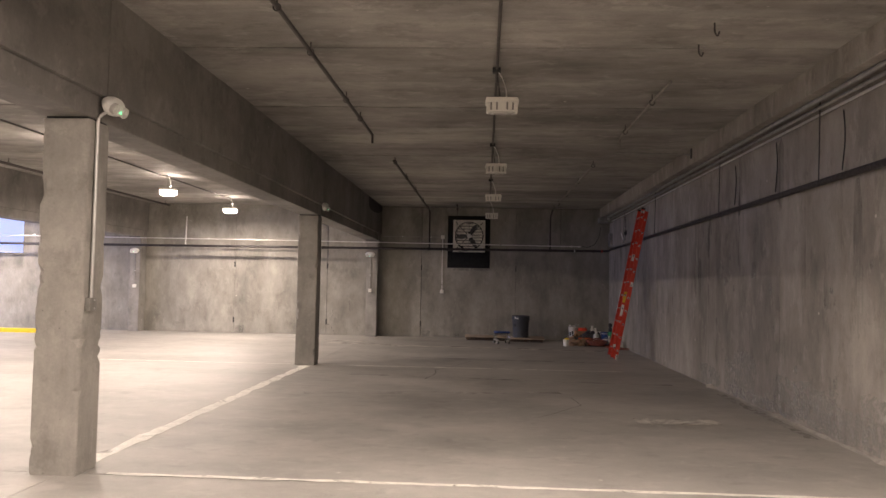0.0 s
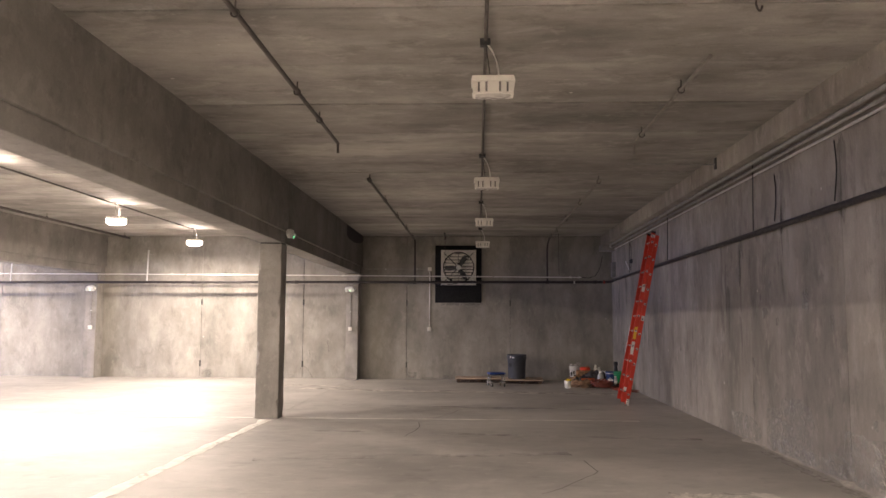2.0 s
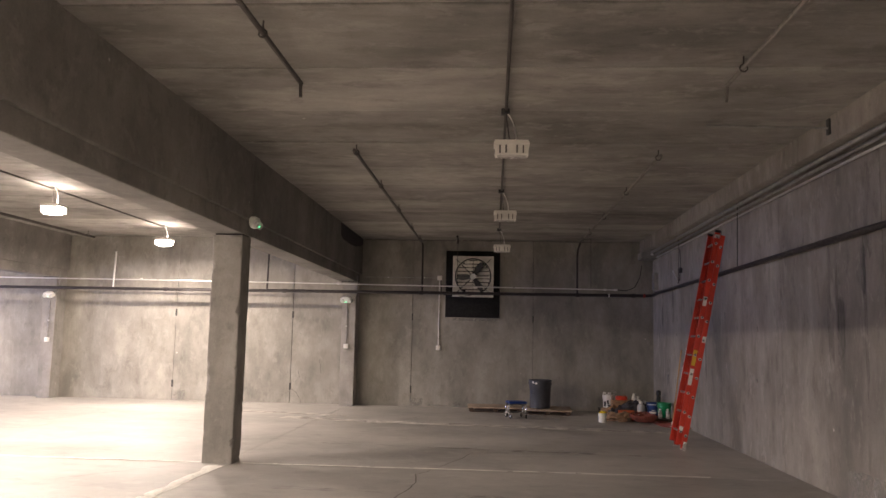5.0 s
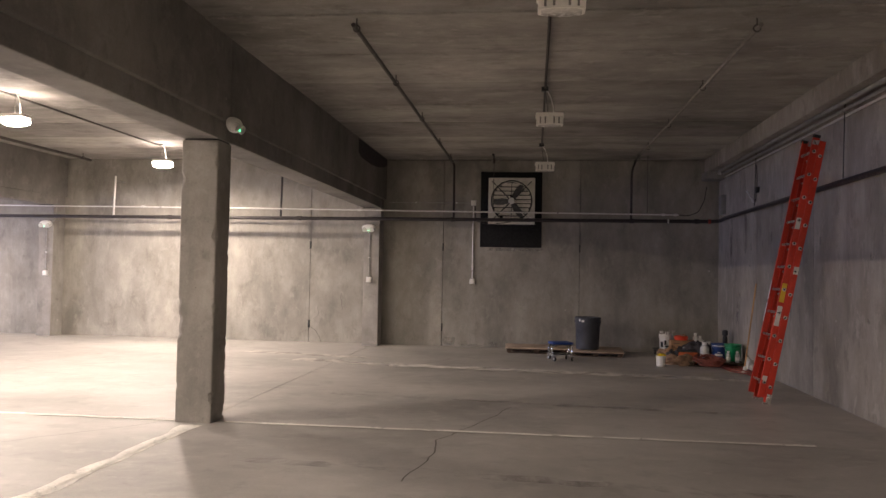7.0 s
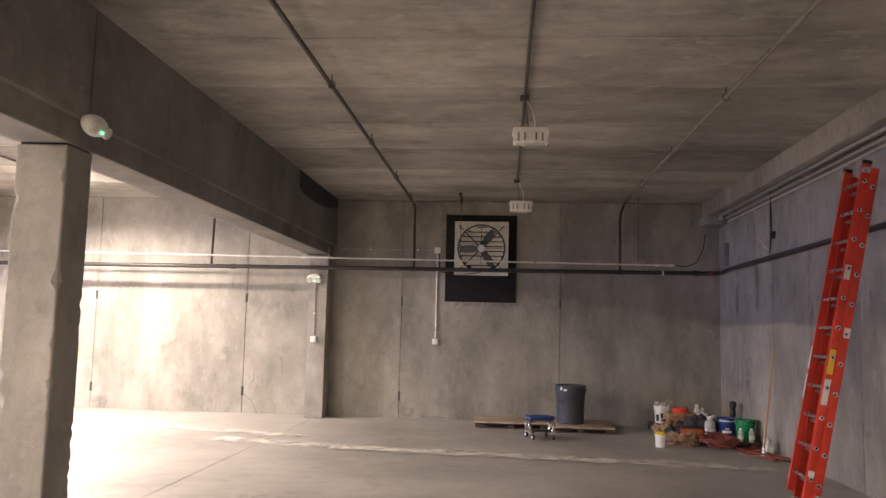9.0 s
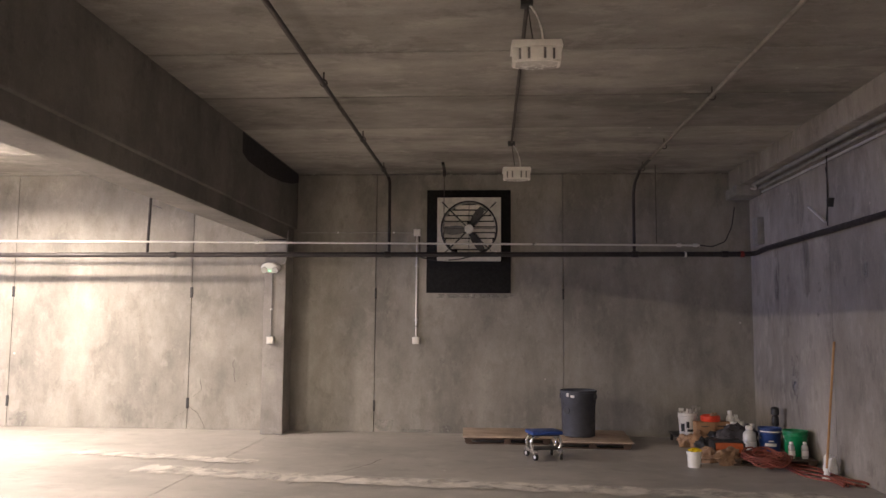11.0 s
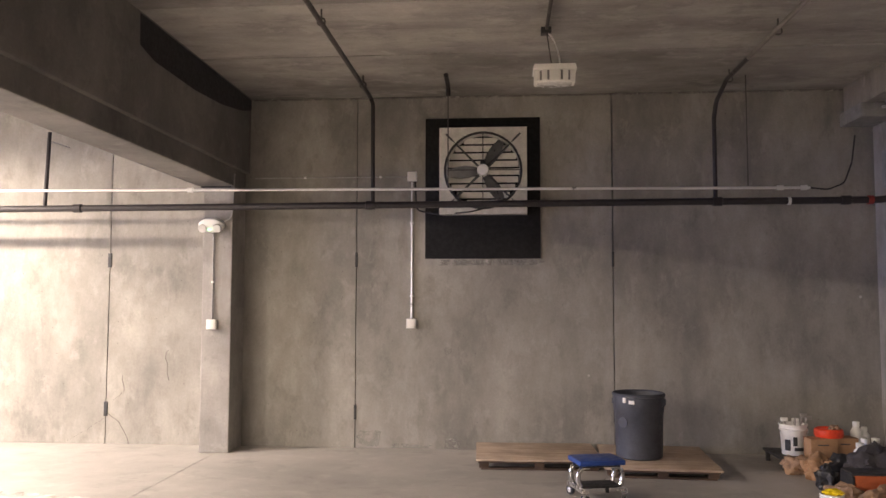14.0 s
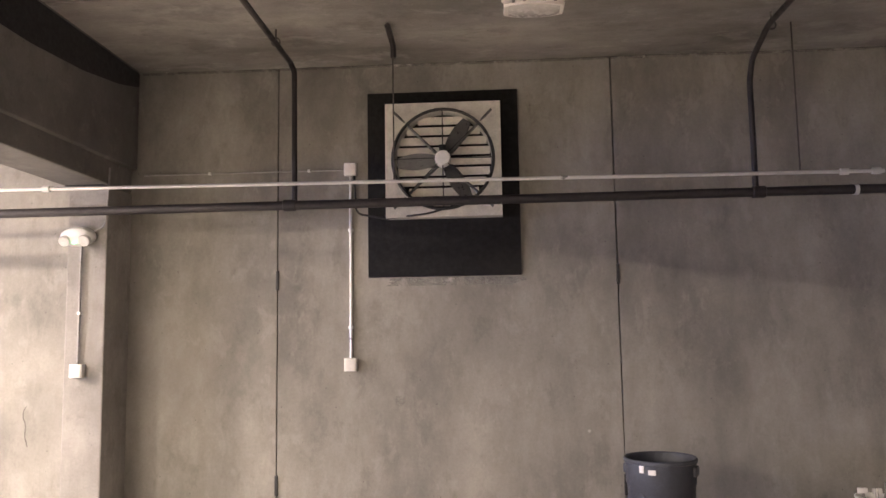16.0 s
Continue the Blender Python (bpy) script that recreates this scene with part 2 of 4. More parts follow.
def tube(bm, pts, r, seg=10, cap=True):
    """A round bar through the points."""
    pts = [Vector(p) for p in pts]
    rings = []
    for i, p in enumerate(pts):
        d = ((pts[min(i + 1, len(pts) - 1)] - p).normalized() + (p - pts[max(i - 1, 0)]).normalized()).normalized()
        up = Vector((0, 0, 1)) if abs(d.z) < 0.9 else Vector((0, 1, 0))
        a = d.cross(up).normalized()
        b = d.cross(a).normalized()
        rr = r[i] if isinstance(r, (list, tuple)) else r
        rings.append([bm.verts.new(p + (a * math.cos(q) + b * math.sin(q)) * rr) for q in [2 * math.pi * k / seg for k in range(seg)]])
    for u, w in zip(rings, rings[1:]):
        for k in range(seg):
            bm.faces.new((u[k], u[(k + 1) % seg], w[(k + 1) % seg], w[k]))
    if cap:
        bm.faces.new(rings[0])
        bm.faces.new(rings[-1][::-1])
    return bm


def lathe(bm, profile, seg=28, at=(0, 0, 0), turn=None):
    """Turns a profile of (radius, height) about the upright axis."""
    rings = []
    for r, z in profile:
        ring = []
        for k in range(seg):
            q = 2 * math.pi * k / seg
            v = Vector((r * math.cos(q), r * math.sin(q), z))
            ring.append(bm.verts.new((turn @ v if turn else v) + Vector(at)))
        rings.append(ring)
    for u, w in zip(rings, rings[1:]):
        for k in range(seg):
            bm.faces.new((u[k], u[(k + 1) % seg], w[(k + 1) % seg], w[k]))
    bm.faces.new(rings[0][::-1])
    bm.faces.new(rings[-1])
    return bm


def arc(points, n=5, r=0.08):
    """Rounds the inner corners of a line of points."""
    pts = [Vector(p) for p in points]
    out = [pts[0]]
    for a, p, b in zip(pts, pts[1:], pts[2:]):
        s, e = p + (a - p).normalized() * min(r, (a - p).length / 2), p + (b - p).normalized() * min(r, (b - p).length / 2)
        for k in range(n + 1):
            t = k / n
            out.append(s * (1 - t) ** 2 + p * 2 * t * (1 - t) + e * t ** 2)
    return out + [pts[-1]]


def mesh_of(name, bm, mat, smooth=False):
    me = bpy.data.meshes.new(name)
    bmesh.ops.recalc_face_normals(bm, faces=bm.faces)
    bm.to_mesh(me)
    bm.free()
    me.materials.append(mat)
    if smooth:
        me.polygons.foreach_set("use_smooth", [True] * len(me.polygons))
        me.set_sharp_from_angle(angle=radians(40))
    return me


def part(name, bm, mat, parent=None, label="", smooth=True):
    ob = new(name, mesh_of(name, bm, mat, smooth))
    ob.parent = parent
    return tagged(ob, label)


def thing(name, at, label, category, group="", turn=0):
    ob = new(name)
    ob.matrix_world = pose(*at, 0, 0, turn)
    return tagged(ob, label, category, group)


def structure(name, bm, mat, label, category, smooth=False):
    return tagged(part(name, bm, mat, None, "", smooth), label, category, "", "structure")


B = bmesh.new

# ---- the setting ----
NORTH, EAST, WEST, SOUTH, TOP = 24.92, 3.87, -19.4, -9.0, 4.09
bm = B()
box(bm, WEST - 0.4, EAST + 0.4, SOUTH - 0.4, NORTH + 0.4, -0.4, -0.02)
floor = structure("floor", bm, SEALANT, "grey concrete garage floor slab with worn paint and joints", "floor")

# far wall: a backing with an opening for the high window
WX0, WX1, WZ0, WZ1 = -17.6, -14.95, 2.38, 3.75
bm = B()
for x0, x1, z0, z1 in ((WX1, EAST + 0.4, 0, TOP), (WEST, WX0, 0, TOP), (WX0, WX1, 0, WZ0), (WX0, WX1, WZ1, TOP)):
    box(bm, x0, x1, NORTH + 0.13, NORTH + 0.33, z0 - 0.02, z1)
wall_north = structure("wall_north", bm, SEALANT, "grey precast concrete end wall in tall panels", "wall")
bm = B()
box(bm, EAST + 0.13, EAST + 0.33, SOUTH, NORTH + 0.13, -0.02, TOP)
wall_east = structure("wall_east", bm, SEALANT, "stained grey concrete side wall in tall panels", "wall")
bm = B()
DY0, DY1, DZ = 14.5, 23.0, 2.7
for y0, y1, z0, z1 in ((SOUTH, DY0, 0, TOP), (DY1, NORTH + 0.13, 0, TOP), (DY0, DY1, DZ, TOP)):
    box(bm, WEST - 0.25, WEST, y0, y1, z0, z1)
structure("wall_west", bm, WALL, "plain concrete side wall with a wide vehicle opening", "wall")
bm = B()
box(bm, WEST, EAST + 0.3, SOUTH - 0.25, SOUTH, 0, TOP)
structure("wall_south", bm, WALL, "plain concrete wall closing the garage", "wall")

# daylight that falls in by the vehicle opening and the high window
area_lamp("daylight_opening", look((WEST - 0.1, (DY0 + DY1) / 2, DZ / 2), (0, (DY0 + DY1) / 2 + 2, DZ / 2)), DOOR_WATTS, (0.42, 0.5, 1.0), DY1 - DY0 - 0.3, DZ - 0.3)

# ceiling: planks side by side, the joints slightly open
rng = random.Random(3)
bm = B()
y = 22.0 + 1.36 * 2
edges = [NORTH + 0.2]
while y > SOUTH:
    y -= 1.36
    edges.append(y if y < 24 else 24.0)
edges.append(SOUTH - 0.2)
for y1, y0 in zip(edges, edges[1:]):
    if y1 - y0 < 0.05:
        continue
    dz = rng.uniform(-0.006, 0.006)
    if y0 > 21:
        dz = 0.004
    box(bm, WEST - 0.2, EAST + 0.3, y0 + 0.009, y1 - 0.009, TOP + dz, TOP + 0.22, 0.012)
box(bm, WEST - 0.2, EAST + 0.3, SOUTH - 0.3, NORTH + 0.3, TOP + 0.2, TOP + 0.4)
structure("ceiling", bm, CEIL, "dark stained concrete plank ceiling", "ceiling")

bm = B()
box(bm, -3.24, 3.56, NORTH - 0.014, NORTH + 0.01, TOP - 0.022, TOP - 0.002, 0.004)
structure("trim_north", bm, PATCH, "pale caulk line along the wall top", "trim")

# ledge under the ceiling along the side wall
bm = B()
box(bm, 3.56, EAST + 0.02, SOUTH, NORTH - 0.01, 3.80, TOP + 0.02, 0.012)
structure("ledge_east", bm, RWALL, "stained concrete ledge under the ceiling", "ledge")


# beams: a deep upper face and a slightly set-back lower band
def beam(x, y0, y1):
    bm = B()
    box(bm, x - 0.42, x + 0.05, y0 + 0.008, y1 - 0.008, 3.19, TOP + 0.03, 0.01)
    box(bm, x - 0.40, x, y0 + 0.008, y1 - 0.008, 2.985, 3.2, 0.012)
    ob = structure("beam", bm, BEAM, "deep precast concrete beam resting on columns", "beam")
    return ob


for bx_ in (-3.31, -10.85):
    for y0, y1 in ((SOUTH, -2.1), (-2.1, 6.9), (6.9, 15.93), (15.93, NORTH - 0.02)):
        beam(bx_, y0, y1)
# flat near-black outline just off the beam face, up by the ceiling
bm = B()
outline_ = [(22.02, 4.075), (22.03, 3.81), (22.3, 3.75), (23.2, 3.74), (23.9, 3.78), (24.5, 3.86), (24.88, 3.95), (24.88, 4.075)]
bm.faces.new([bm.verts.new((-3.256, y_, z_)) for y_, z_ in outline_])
structure("beam_patch", bm, DARKPATCH, "flat near-black patch on the beam face", "stain")


# columns with chipped corners
def column(x0, x1, y0, y1, h, seed):
    bm = B()
    rings = []
    levels = 90
    for i in range(levels + 1):
        z = h * i / levels
        ring = []
        for cx, cy, sx, sy in ((x0, y0, 1, 1), (x1, y0, -1, 1), (x1, y1, -1, -1), (x0, y1, 1, -1)):
            worn = 0.55 + 0.45 * max(0, 1 - abs(z - 0.9) / 1.6)
            n = noise.noise(Vector((cx * 9 + seed, cy * 9, z * 5.5))) + 0.6 * noise.noise(Vector((cx * 9, cy * 9 + seed, z * 17)))
            c = 0.014 + max(0, n - 0.1) * 0.105 * worn
            steps = ((0, c), (c * 0.35, c * 0.35), (c, 0)) if sx * sy > 0 else ((c, 0), (c * 0.35, c * 0.35), (0, c))
            for a, b in steps:
                ring.append(bm.verts.new((cx + sx * a, cy + sy * b, z)))
        rings.append(ring)
    k = len(rings[0])
    for u, w in zip(rings, rings[1:]):
        for j in range(k):
            bm.faces.new((u[j], u[(j + 1) % k], w[(j + 1) % k], w[j]))
    bm.faces.new(rings[0])
    bm.faces.new(rings[-1])
    return structure("column", bm, COL, "square concrete column with chipped worn corners", "column")


for cx in (-3.71, -11.25):
    for cy in (-2.3, 6.70, 15.74):
        column(cx, cx + 0.40, cy, cy + 0.36, 2.965, cx + cy)
        bm = B()
        box(bm, cx + 0.02, cx + 0.38, cy + 0.02, cy + 0.34, 2.963, 2.987, 0.003)
        structure("bearing_pad", bm, BLACKRUBBER, "black rubber bearing pad under the beam", "bearing pad")
    bm = B()
    box(bm, cx + 0.05, cx + 0.39, 24.49, NORTH + 0.01, 0, 2.975, 0.012)
    structure("pilaster", bm, COL, "concrete pilaster on the end wall under a beam", "pilaster")
    bm = B()
    box(bm, cx + 0.02, cx + 0.36, 24.47, 24.8, 2.972, 2.99)
    structure("bearing_pad", bm, BLACKRUBBER, "black rubber bearing pad under the beam", "bearing pad")

# high window in the end wall
bm = B()
box(bm, WX0, WX1, NORTH + 0.16, NORTH + 0.168, WZ0, WZ1)
glass = material("window_glass", (0.9, 0.95, 1.0), 0.03)
glass.node_tree.nodes["Principled BSDF"].inputs["Transmission Weight"].default_value = 1.0
win = structure("window_1", B(), GALV, "high window with pale blue daylight behind", "window")
pane = part("pane", bm, glass, win, "clear glass pane")
pane.visible_shadow = False
bm = B()
for x0, x1, z0, z1 in ((WX0, WX0 + 0.05, WZ0, WZ1), (WX1 - 0.05, WX1, WZ0, WZ1), (WX0 + 0.05, WX1 - 0.05, WZ0, WZ0 + 0.05), (WX0 + 0.05, WX1 - 0.05, WZ1 - 0.05, WZ1)):
    box(bm, x0, x1, NORTH + 0.13, NORTH + 0.2, z0, z1, 0.004)
part("window_frame", bm, GREYBOX, win)
bm = B()
box(bm, -30, -2, NORTH + 6, NORTH + 6.1, -1, 12)
backdrop = structure("backdrop", bm, glowing("evening_sky", (0.33, 0.45, 1.0), 1.1), "plain blue daylight outside the window", "sky")


# ---- small wall fittings ----
def weld_plate(x, z, w):
    t = thing("weld_plate", (x, NORTH, z), "dark steel joint plate between the wall panels", "joint plate", "joint plates")
    bm = B()
    box(bm, -w, w, -0.012, 0.02, -0.085, 0.085, 0.004)
    part("plate", bm, FANDARK, t)


for x in (-7.95, -4.97, -1.98, 0.98):
    for z in (2.17, 0.41):
        weld_plate(x, z, 0.022 if x < -3 else 0.014)


def switch_box(at, turn, label="small white electrical box on the concrete wall", mat=None):
    t = thing("junction_box", at, label, "junction box", "junction boxes", turn)
    bm = B()
    box(bm, -0.055, 0.055, -0.05, 0.0, -0.055, 0.055, 0.006)
    part("body", bm, mat or WHITEPLASTIC, t)
    bm = B()
    box(bm, -0.045, 0.045, -0.056, -0.051, -0.045, 0.045, 0.002)
    part("cover", bm, mat or FIXWHITE, t)
    for z in (-0.035, 0.035):
        bm = B()
        tube(bm, [(0, -0.06, z), (0, -0.055, z)], 0.006, 8)
        part("screw", bm, GALV, t)
    return t


def conduit(pts, r, mat, label, r_bend=0.06, name="conduit", clips=()):
    t = thing(name, tuple(pts[0]), label, "conduit" if name == "conduit" else "pipe")
    o = Vector(pts[0])
    bm = B()
    tube(bm, [p - o for p in arc([Vector(p) for p in pts], 5, r_bend)], r, 12)
    part("tube", bm, mat, t)
    for c in clips:
        bm = B()
        c = Vector(c) - o
        box(bm, c.x - r * 1.6, c.x + r * 1.6, c.y - r * 1.3, c.y + r * 1.9, c.z - 0.012, c.z + 0.012, 0.003)
        part("clip", bm, GALV, t)
    return t


def emergency_light(at, turn, label):
    """Oval two-headed emergency lamp on a wall; its front looks to local -y."""
    t = thing("emergency_light", at, label, "emergency light", "emergency lights", turn)
    bm = B()
    lathe(bm, [(0.02, 0.0), (0.14, 0.0), (0.15, 0.02), (0.15, 0.05), (0.12, 0.085), (0.05, 0.1)], 28, turn=Matrix.Rotation(radians(90), 3, "X"))
    for v in bm.verts:
        v.co.z *= 0.55
    part("housing", bm, WHITEPLASTIC, t)
    for sx in (-1, 1):
        bm = B()
        lathe(bm, [(0.02, 0), (0.045, 0.0), (0.05, 0.03), (0.045, 0.04)], 16, at=(sx * 0.085, -0.07, -0.03), turn=Matrix.Rotation(radians(115), 3, "X"))
        part("lamp_head", bm, LENSOFF, t)
    bm = B()
    box(bm, -0.008, 0.008, -0.104, -0.098, -0.066, -0.05)
    part("indicator", bm, GREEN_LED, t, "tiny green indicator light")
    return t


emergency_light((-3.55, 24.49, 2.54), 0, "white oval emergency light on the concrete pilaster")
emergency_light((-11.03, 24.49, 2.54), 0, "white oval emergency light on the concrete pilaster")
emergency_light((-3.255, 15.93, 3.16), 90, "white emergency light with green indicator on the beam")
emergency_light((-3.255, 6.93, 3.12), 90, "white emergency light with green indicator on the beam")
for x in (-3.53, -11.01):
    switch_box((x, 24.49, 1.425), 0)
    conduit([(x, 24.475, 1.48), (x, 24.475, 2.49)], 0.010, GREYCONDUIT, "thin white conduit down the pilaster", clips=[(x, 24.475, 1.9)])
    conduit([(x + 0.12, 24.44, 2.58), (x + 0.22, 24.44, 2.62), (x + 0.235, 24.44, 2.85), (x + 0.235, 24.46, 3.12)], 0.008, GREYCONDUIT, "thin grey cable rising to the beam")
switch_box((-1.328, NORTH, 1.43), 0)
switch_box((-1.325, NORTH, 3.14), 0)
conduit([(-1.325, NORTH - 0.016, 1.49), (-1.325, NORTH - 0.016, 3.08)], 0.014, GALV, "straight galvanised conduit up the wall", clips=[(-1.325, NORTH - 0.016, 1.75), (-1.325, NORTH - 0.016, 2.6)])
conduit([(-1.385, NORTH - 0.012, 3.14), (-3.2, NORTH - 0.012, 3.14)], 0.008, GREYCONDUIT, "thin conduit across the wall to the box", clips=[(-2.6, NORTH - 0.012, 3.14), (-1.7, NORTH - 0.012, 3.14)])
conduit([(-1.29, NORTH - 0.03, 3.08), (-1.27, NORTH - 0.05, 2.74), (-1.0, NORTH - 0.10, 2.68), (-0.62, NORTH - 0.22, 2.70), (-0.4, NORTH - 0.24, 2.76)], 0.009, BLACKRUBBER, "sagging black cable to the wall fan")
# column one: drop and switch
conduit([(-3.285, 6.80, 1.465), (-3.285, 6.80, 3.0), (-3.235, 6.86, 3.06)], 0.014, GALV, "white conduit down the column side")
switch_box((-3.31, 6.80, 1.41), 90, "grey switch box on the column side", GREYBOX)


# ---- pipes under the ceiling ----
def hanger(x, y, z, label="black steel pipe hanger under the ceiling"):
    t = thing("pipe_hanger", (x, y, TOP), label, "pipe hanger", "pipe hangers")
    bm = B()
    tube(bm, [(0, 0, 0), (0, 0, z - TOP + 0.02)], 0.007, 8)
    part("rod", bm, DULLPIPE, t)
    bm = B()
    ring = [(0.032 * math.cos(a), 0, z - TOP + 0.032 * math.sin(a)) for a in [2 * math.pi * k / 16 for k in range(17)]]
    tube(bm, ring, 0.007, 6)
    part("loop", bm, DULLPIPE, t)


PL = conduit([(-1.8, SOUTH, 3.99), (-1.8, 12.62, 3.99)], 0.021, DULLPIPE, "long dull pipe run under the ceiling", name="ceiling_pipe")
conduit([(-1.8, 12.60, 3.985), (-1.8, 12.62, 3.86)], 0.016, DULLPIPE, "short capped pipe drop under the ceiling", name="pipe_drop")
conduit([(-1.76, 15.2, 3.99), (-1.742, 23.6, 3.963)], 0.022, DULLPIPE, "dull pipe along the ceiling", 0.03, "ceiling_pipe")
conduit([(-1.742, 23.6, 3.963), (-1.74, 24.40, 3.96), (-1.72, 24.46, 3.90), (-1.715, 24.47, 2.74)], 0.023, BLACKPIPE, "black pipe bending from the ceiling down the wall", 0.03, "ceiling_pipe")
conduit([(2.1, 9.3, 3.99), (2.1, 12.66, 3.99)], 0.018, PALEPIPE, "dusty grey pipe run under the ceiling", name="ceiling_pipe")
conduit([(2.1, 12.66, 4.0), (2.1, 12.70, 3.84)], 0.014, PALEPIPE, "short pipe drop under the ceiling", name="pipe_drop")
conduit([(2.25, 13.95, 3.97), (3.62, 14.03, 3.97)], 0.012, GREYCONDUIT, "short grey pipe under the ceiling", name="ceiling_pipe")
conduit([(2.08, 15.4, 3.99), (2.035, 23.3, 3.975)], 0.021, PALEPIPE, "dusty grey pipe along the ceiling", 0.04, "ceiling_pipe")
conduit([(2.035, 23.3, 3.975), (2.03, 24.0, 3.97), (2.0, 24.30, 3.82), (1.99, 24.37, 3.66), (1.99, 24.37, 2.74)], 0.023, BLACKPIPE, "black pipe bending from the ceiling down the wall", 0.04, "ceiling_pipe")
for x, ys in ((-1.8, (3.0, 6.9, 8.2, 10.26, 11.4)), (-1.75, (15.3, 17.5, 19.8, 22.1, 24.0)), (-9.9, (8.0, 12.0, 16.0, 20.0, 24.0)), (2.1, (10.3, 12.2)), (2.07, (15.5, 17.9, 20.4, 22.6, 24.05))):
    for y in ys:
        hanger(x, y, 3.985)
for x, y in ((2.13, 8.25), (2.1, 7.6)):
    t = thing("ceiling_hook", (x, y, TOP), "bare steel hook fixed in the concrete ceiling", "hook", "ceiling hooks")
    bm = B()
    tube(bm, arc([(0, 0, 0), (0, 0, -0.09), (0.03, 0.0, -0.13), (0.045, 0, -0.08)], 4, 0.03), 0.008, 8)
    part("hook", bm, DULLPIPE, t)
bm = B()
t = thing("ceiling_bracket", (3.7, 14.03, 3.99), "small dark bracket on the concrete ledge", "bracket")
box(bm, -0.16, -0.13, -0.04, 0.04, -0.09, 0.08, 0.005)
part("plate", bm, FANDARK, t)

# pipes across the end wall
rod = conduit([(-17.5, 24.25, 2.95), (-6, 24.25, 2.925), (2.92, 24.25, 2.875)], 0.015, GALV, "long bright galvanised conduit across the end wall", 0.02)
for x in (-14.2, -8.6, -3.72, 2.62, 2.86):
    bm = B()
    z = 2.925 - (x + 6) * 0.0056
    tube(bm, [(x + 17.5 - 0.03, 0, z - 2.95), (x + 17.5 + 0.03, 0, z - 2.95)], 0.027, 12)
    part("coupling", bm, GALV, rod)
conduit([(2.92, 24.25, 2.875), (3.12, 24.3, 2.86), (3.35, 24.45, 2.95), (3.5, 24.6, 3.2), (3.56, 24.65, 3.5)], 0.008, BLACKRUBBER, "loose black cable hanging to the corner box")
bp = conduit([(-17.5, 24.31, 2.69), (-5, 24.31, 2.725), (3.60, 24.31, 2.75)], 0.037, BLACKPIPE, "black iron pipe across the end wall", 0.02, "iron_pipe")
for x in (-14.0, -8.0, -5.05, -1.715, 1.99, 3.3):
    bm = B()
    z = 2.725 + (x + 5) * 0.0029
    o = x + 17.5
    tube(bm, [(o - 0.05, 0, z - 2.69), (o - 0.045, 0, z - 2.69), (o + 0.045, 0, z - 2.69), (o + 0.05, 0, z - 2.69)], [0.04, 0.048, 0.048, 0.04], 14)
    part("coupling", bm, BLACKPIPE, bp)
bm = B()
tube(bm, [(21.02, 0, 0.06), (21.07, 0, 0.06)], 0.047, 14)
part("collar", bm, DULLRED, bp, "faded red painted collar")
bm = B()
tube(bm, [(20.21, 0, 0.055), (20.24, 0, 0.055)], 0.042, 14)
part("tag", bm, GALV, bp, "bright metal band")
conduit([(3.60, 24.31, 2.75), (3.74, 24.28, 2.76), (3.775, 24.0, 2.80), (3.775, 10.0, 2.86), (3.775, SOUTH, 2.9)], 0.036, BLACKPIPE, "black iron pipe along the side wall", 0.1, "iron_pipe")
for y in (21.9, 18.0, 13.2, 9.4):
    t = thing("pipe_hanger", (3.80, y, 3.8), "thin hanger rod holding the side wall pipe", "pipe hanger", "pipe hangers")
    bm = B()
    tube(bm, [(0, 0, 0), (-0.02, 0, -0.93)], 0.007, 8)
    part("rod", bm, BLACKPIPE, t)
for x in (-5.52, -9.4, -13.4):
    t = conduit([(x, 24.44, 2.72), (x, 24.49, 3.64)], 0.022, BLACKPIPE if x > -6 else GALV, "upright pipe standing on the wall pipe run", name="riser_pipe")
    bm = B()
    tube(bm, [(0, 0.05, 0.82), (0, NORTH - 24.43, 0.82)], 0.006, 6)
    part("wall_standoff", bm, GREYCONDUIT, t)
for x, zt in ((-0.86, 4.0), (2.30, 3.95)):
    conduit([(x, 24.27, 2.90), (x, 24.27, TOP)], 0.006, DULLPIPE, "thin hanger rod down to the wall conduit", name="hanger_rod")
t = thing("ceiling_spigot", (-0.86, 24.2, TOP), "short black pipe spigot under the ceiling", "pipe")
bm = B()
tube(bm, [(0, -0.25, -0.03), (0, 0.08, -0.06), (0, 0.10, -0.09), (0, 0.10, -0.16)], 0.024, 12)
part("tube", bm, BLACKPIPE, t)

# conduits under the ledge, with a box in the corner
for x, z, r in ((3.70, 3.765, 0.026), (3.79, 3.72, 0.02), (3.83, 3.66, 0.016)):
    conduit([(x, 24.2, z), (x, SOUTH, z)], r, GREYCONDUIT if r > 0.018 else GALV, "grey conduit along the side wall under the ledge")
t = thing("corner_box", (3.62, 24.55, 3.64), "grey sheet metal box in the wall corner", "electrical box")
bm = B()
box(bm, -0.12, 0.24, -0.2, 0.33, 0.0, 0.155, 0.01)
part("body", bm, GREYBOX, t)
bm = B()
box(bm, -0.11, 0.23, -0.208, -0.202, 0.01, 0.145, 0.004)
part("cover", bm, GREYBOX, t)
bm = B()
tube(bm, arc([(0.1, -0.2, 0.1), (0.12, -0.36, 0.06), (0.08, -0.42, 0.12)], 4, 0.05), 0.016, 8)
part("cable_gland", bm, GALV, t)
t = thing("disconnect_box", (EAST, 24.4, 3.1), "grey switch box on the side wall", "electrical box")
bm = B()
box(bm, -0.1, 0.0, -0.12, 0.12, -0.2, 0.2, 0.01)
part("body", bm, GREYBOX, t)
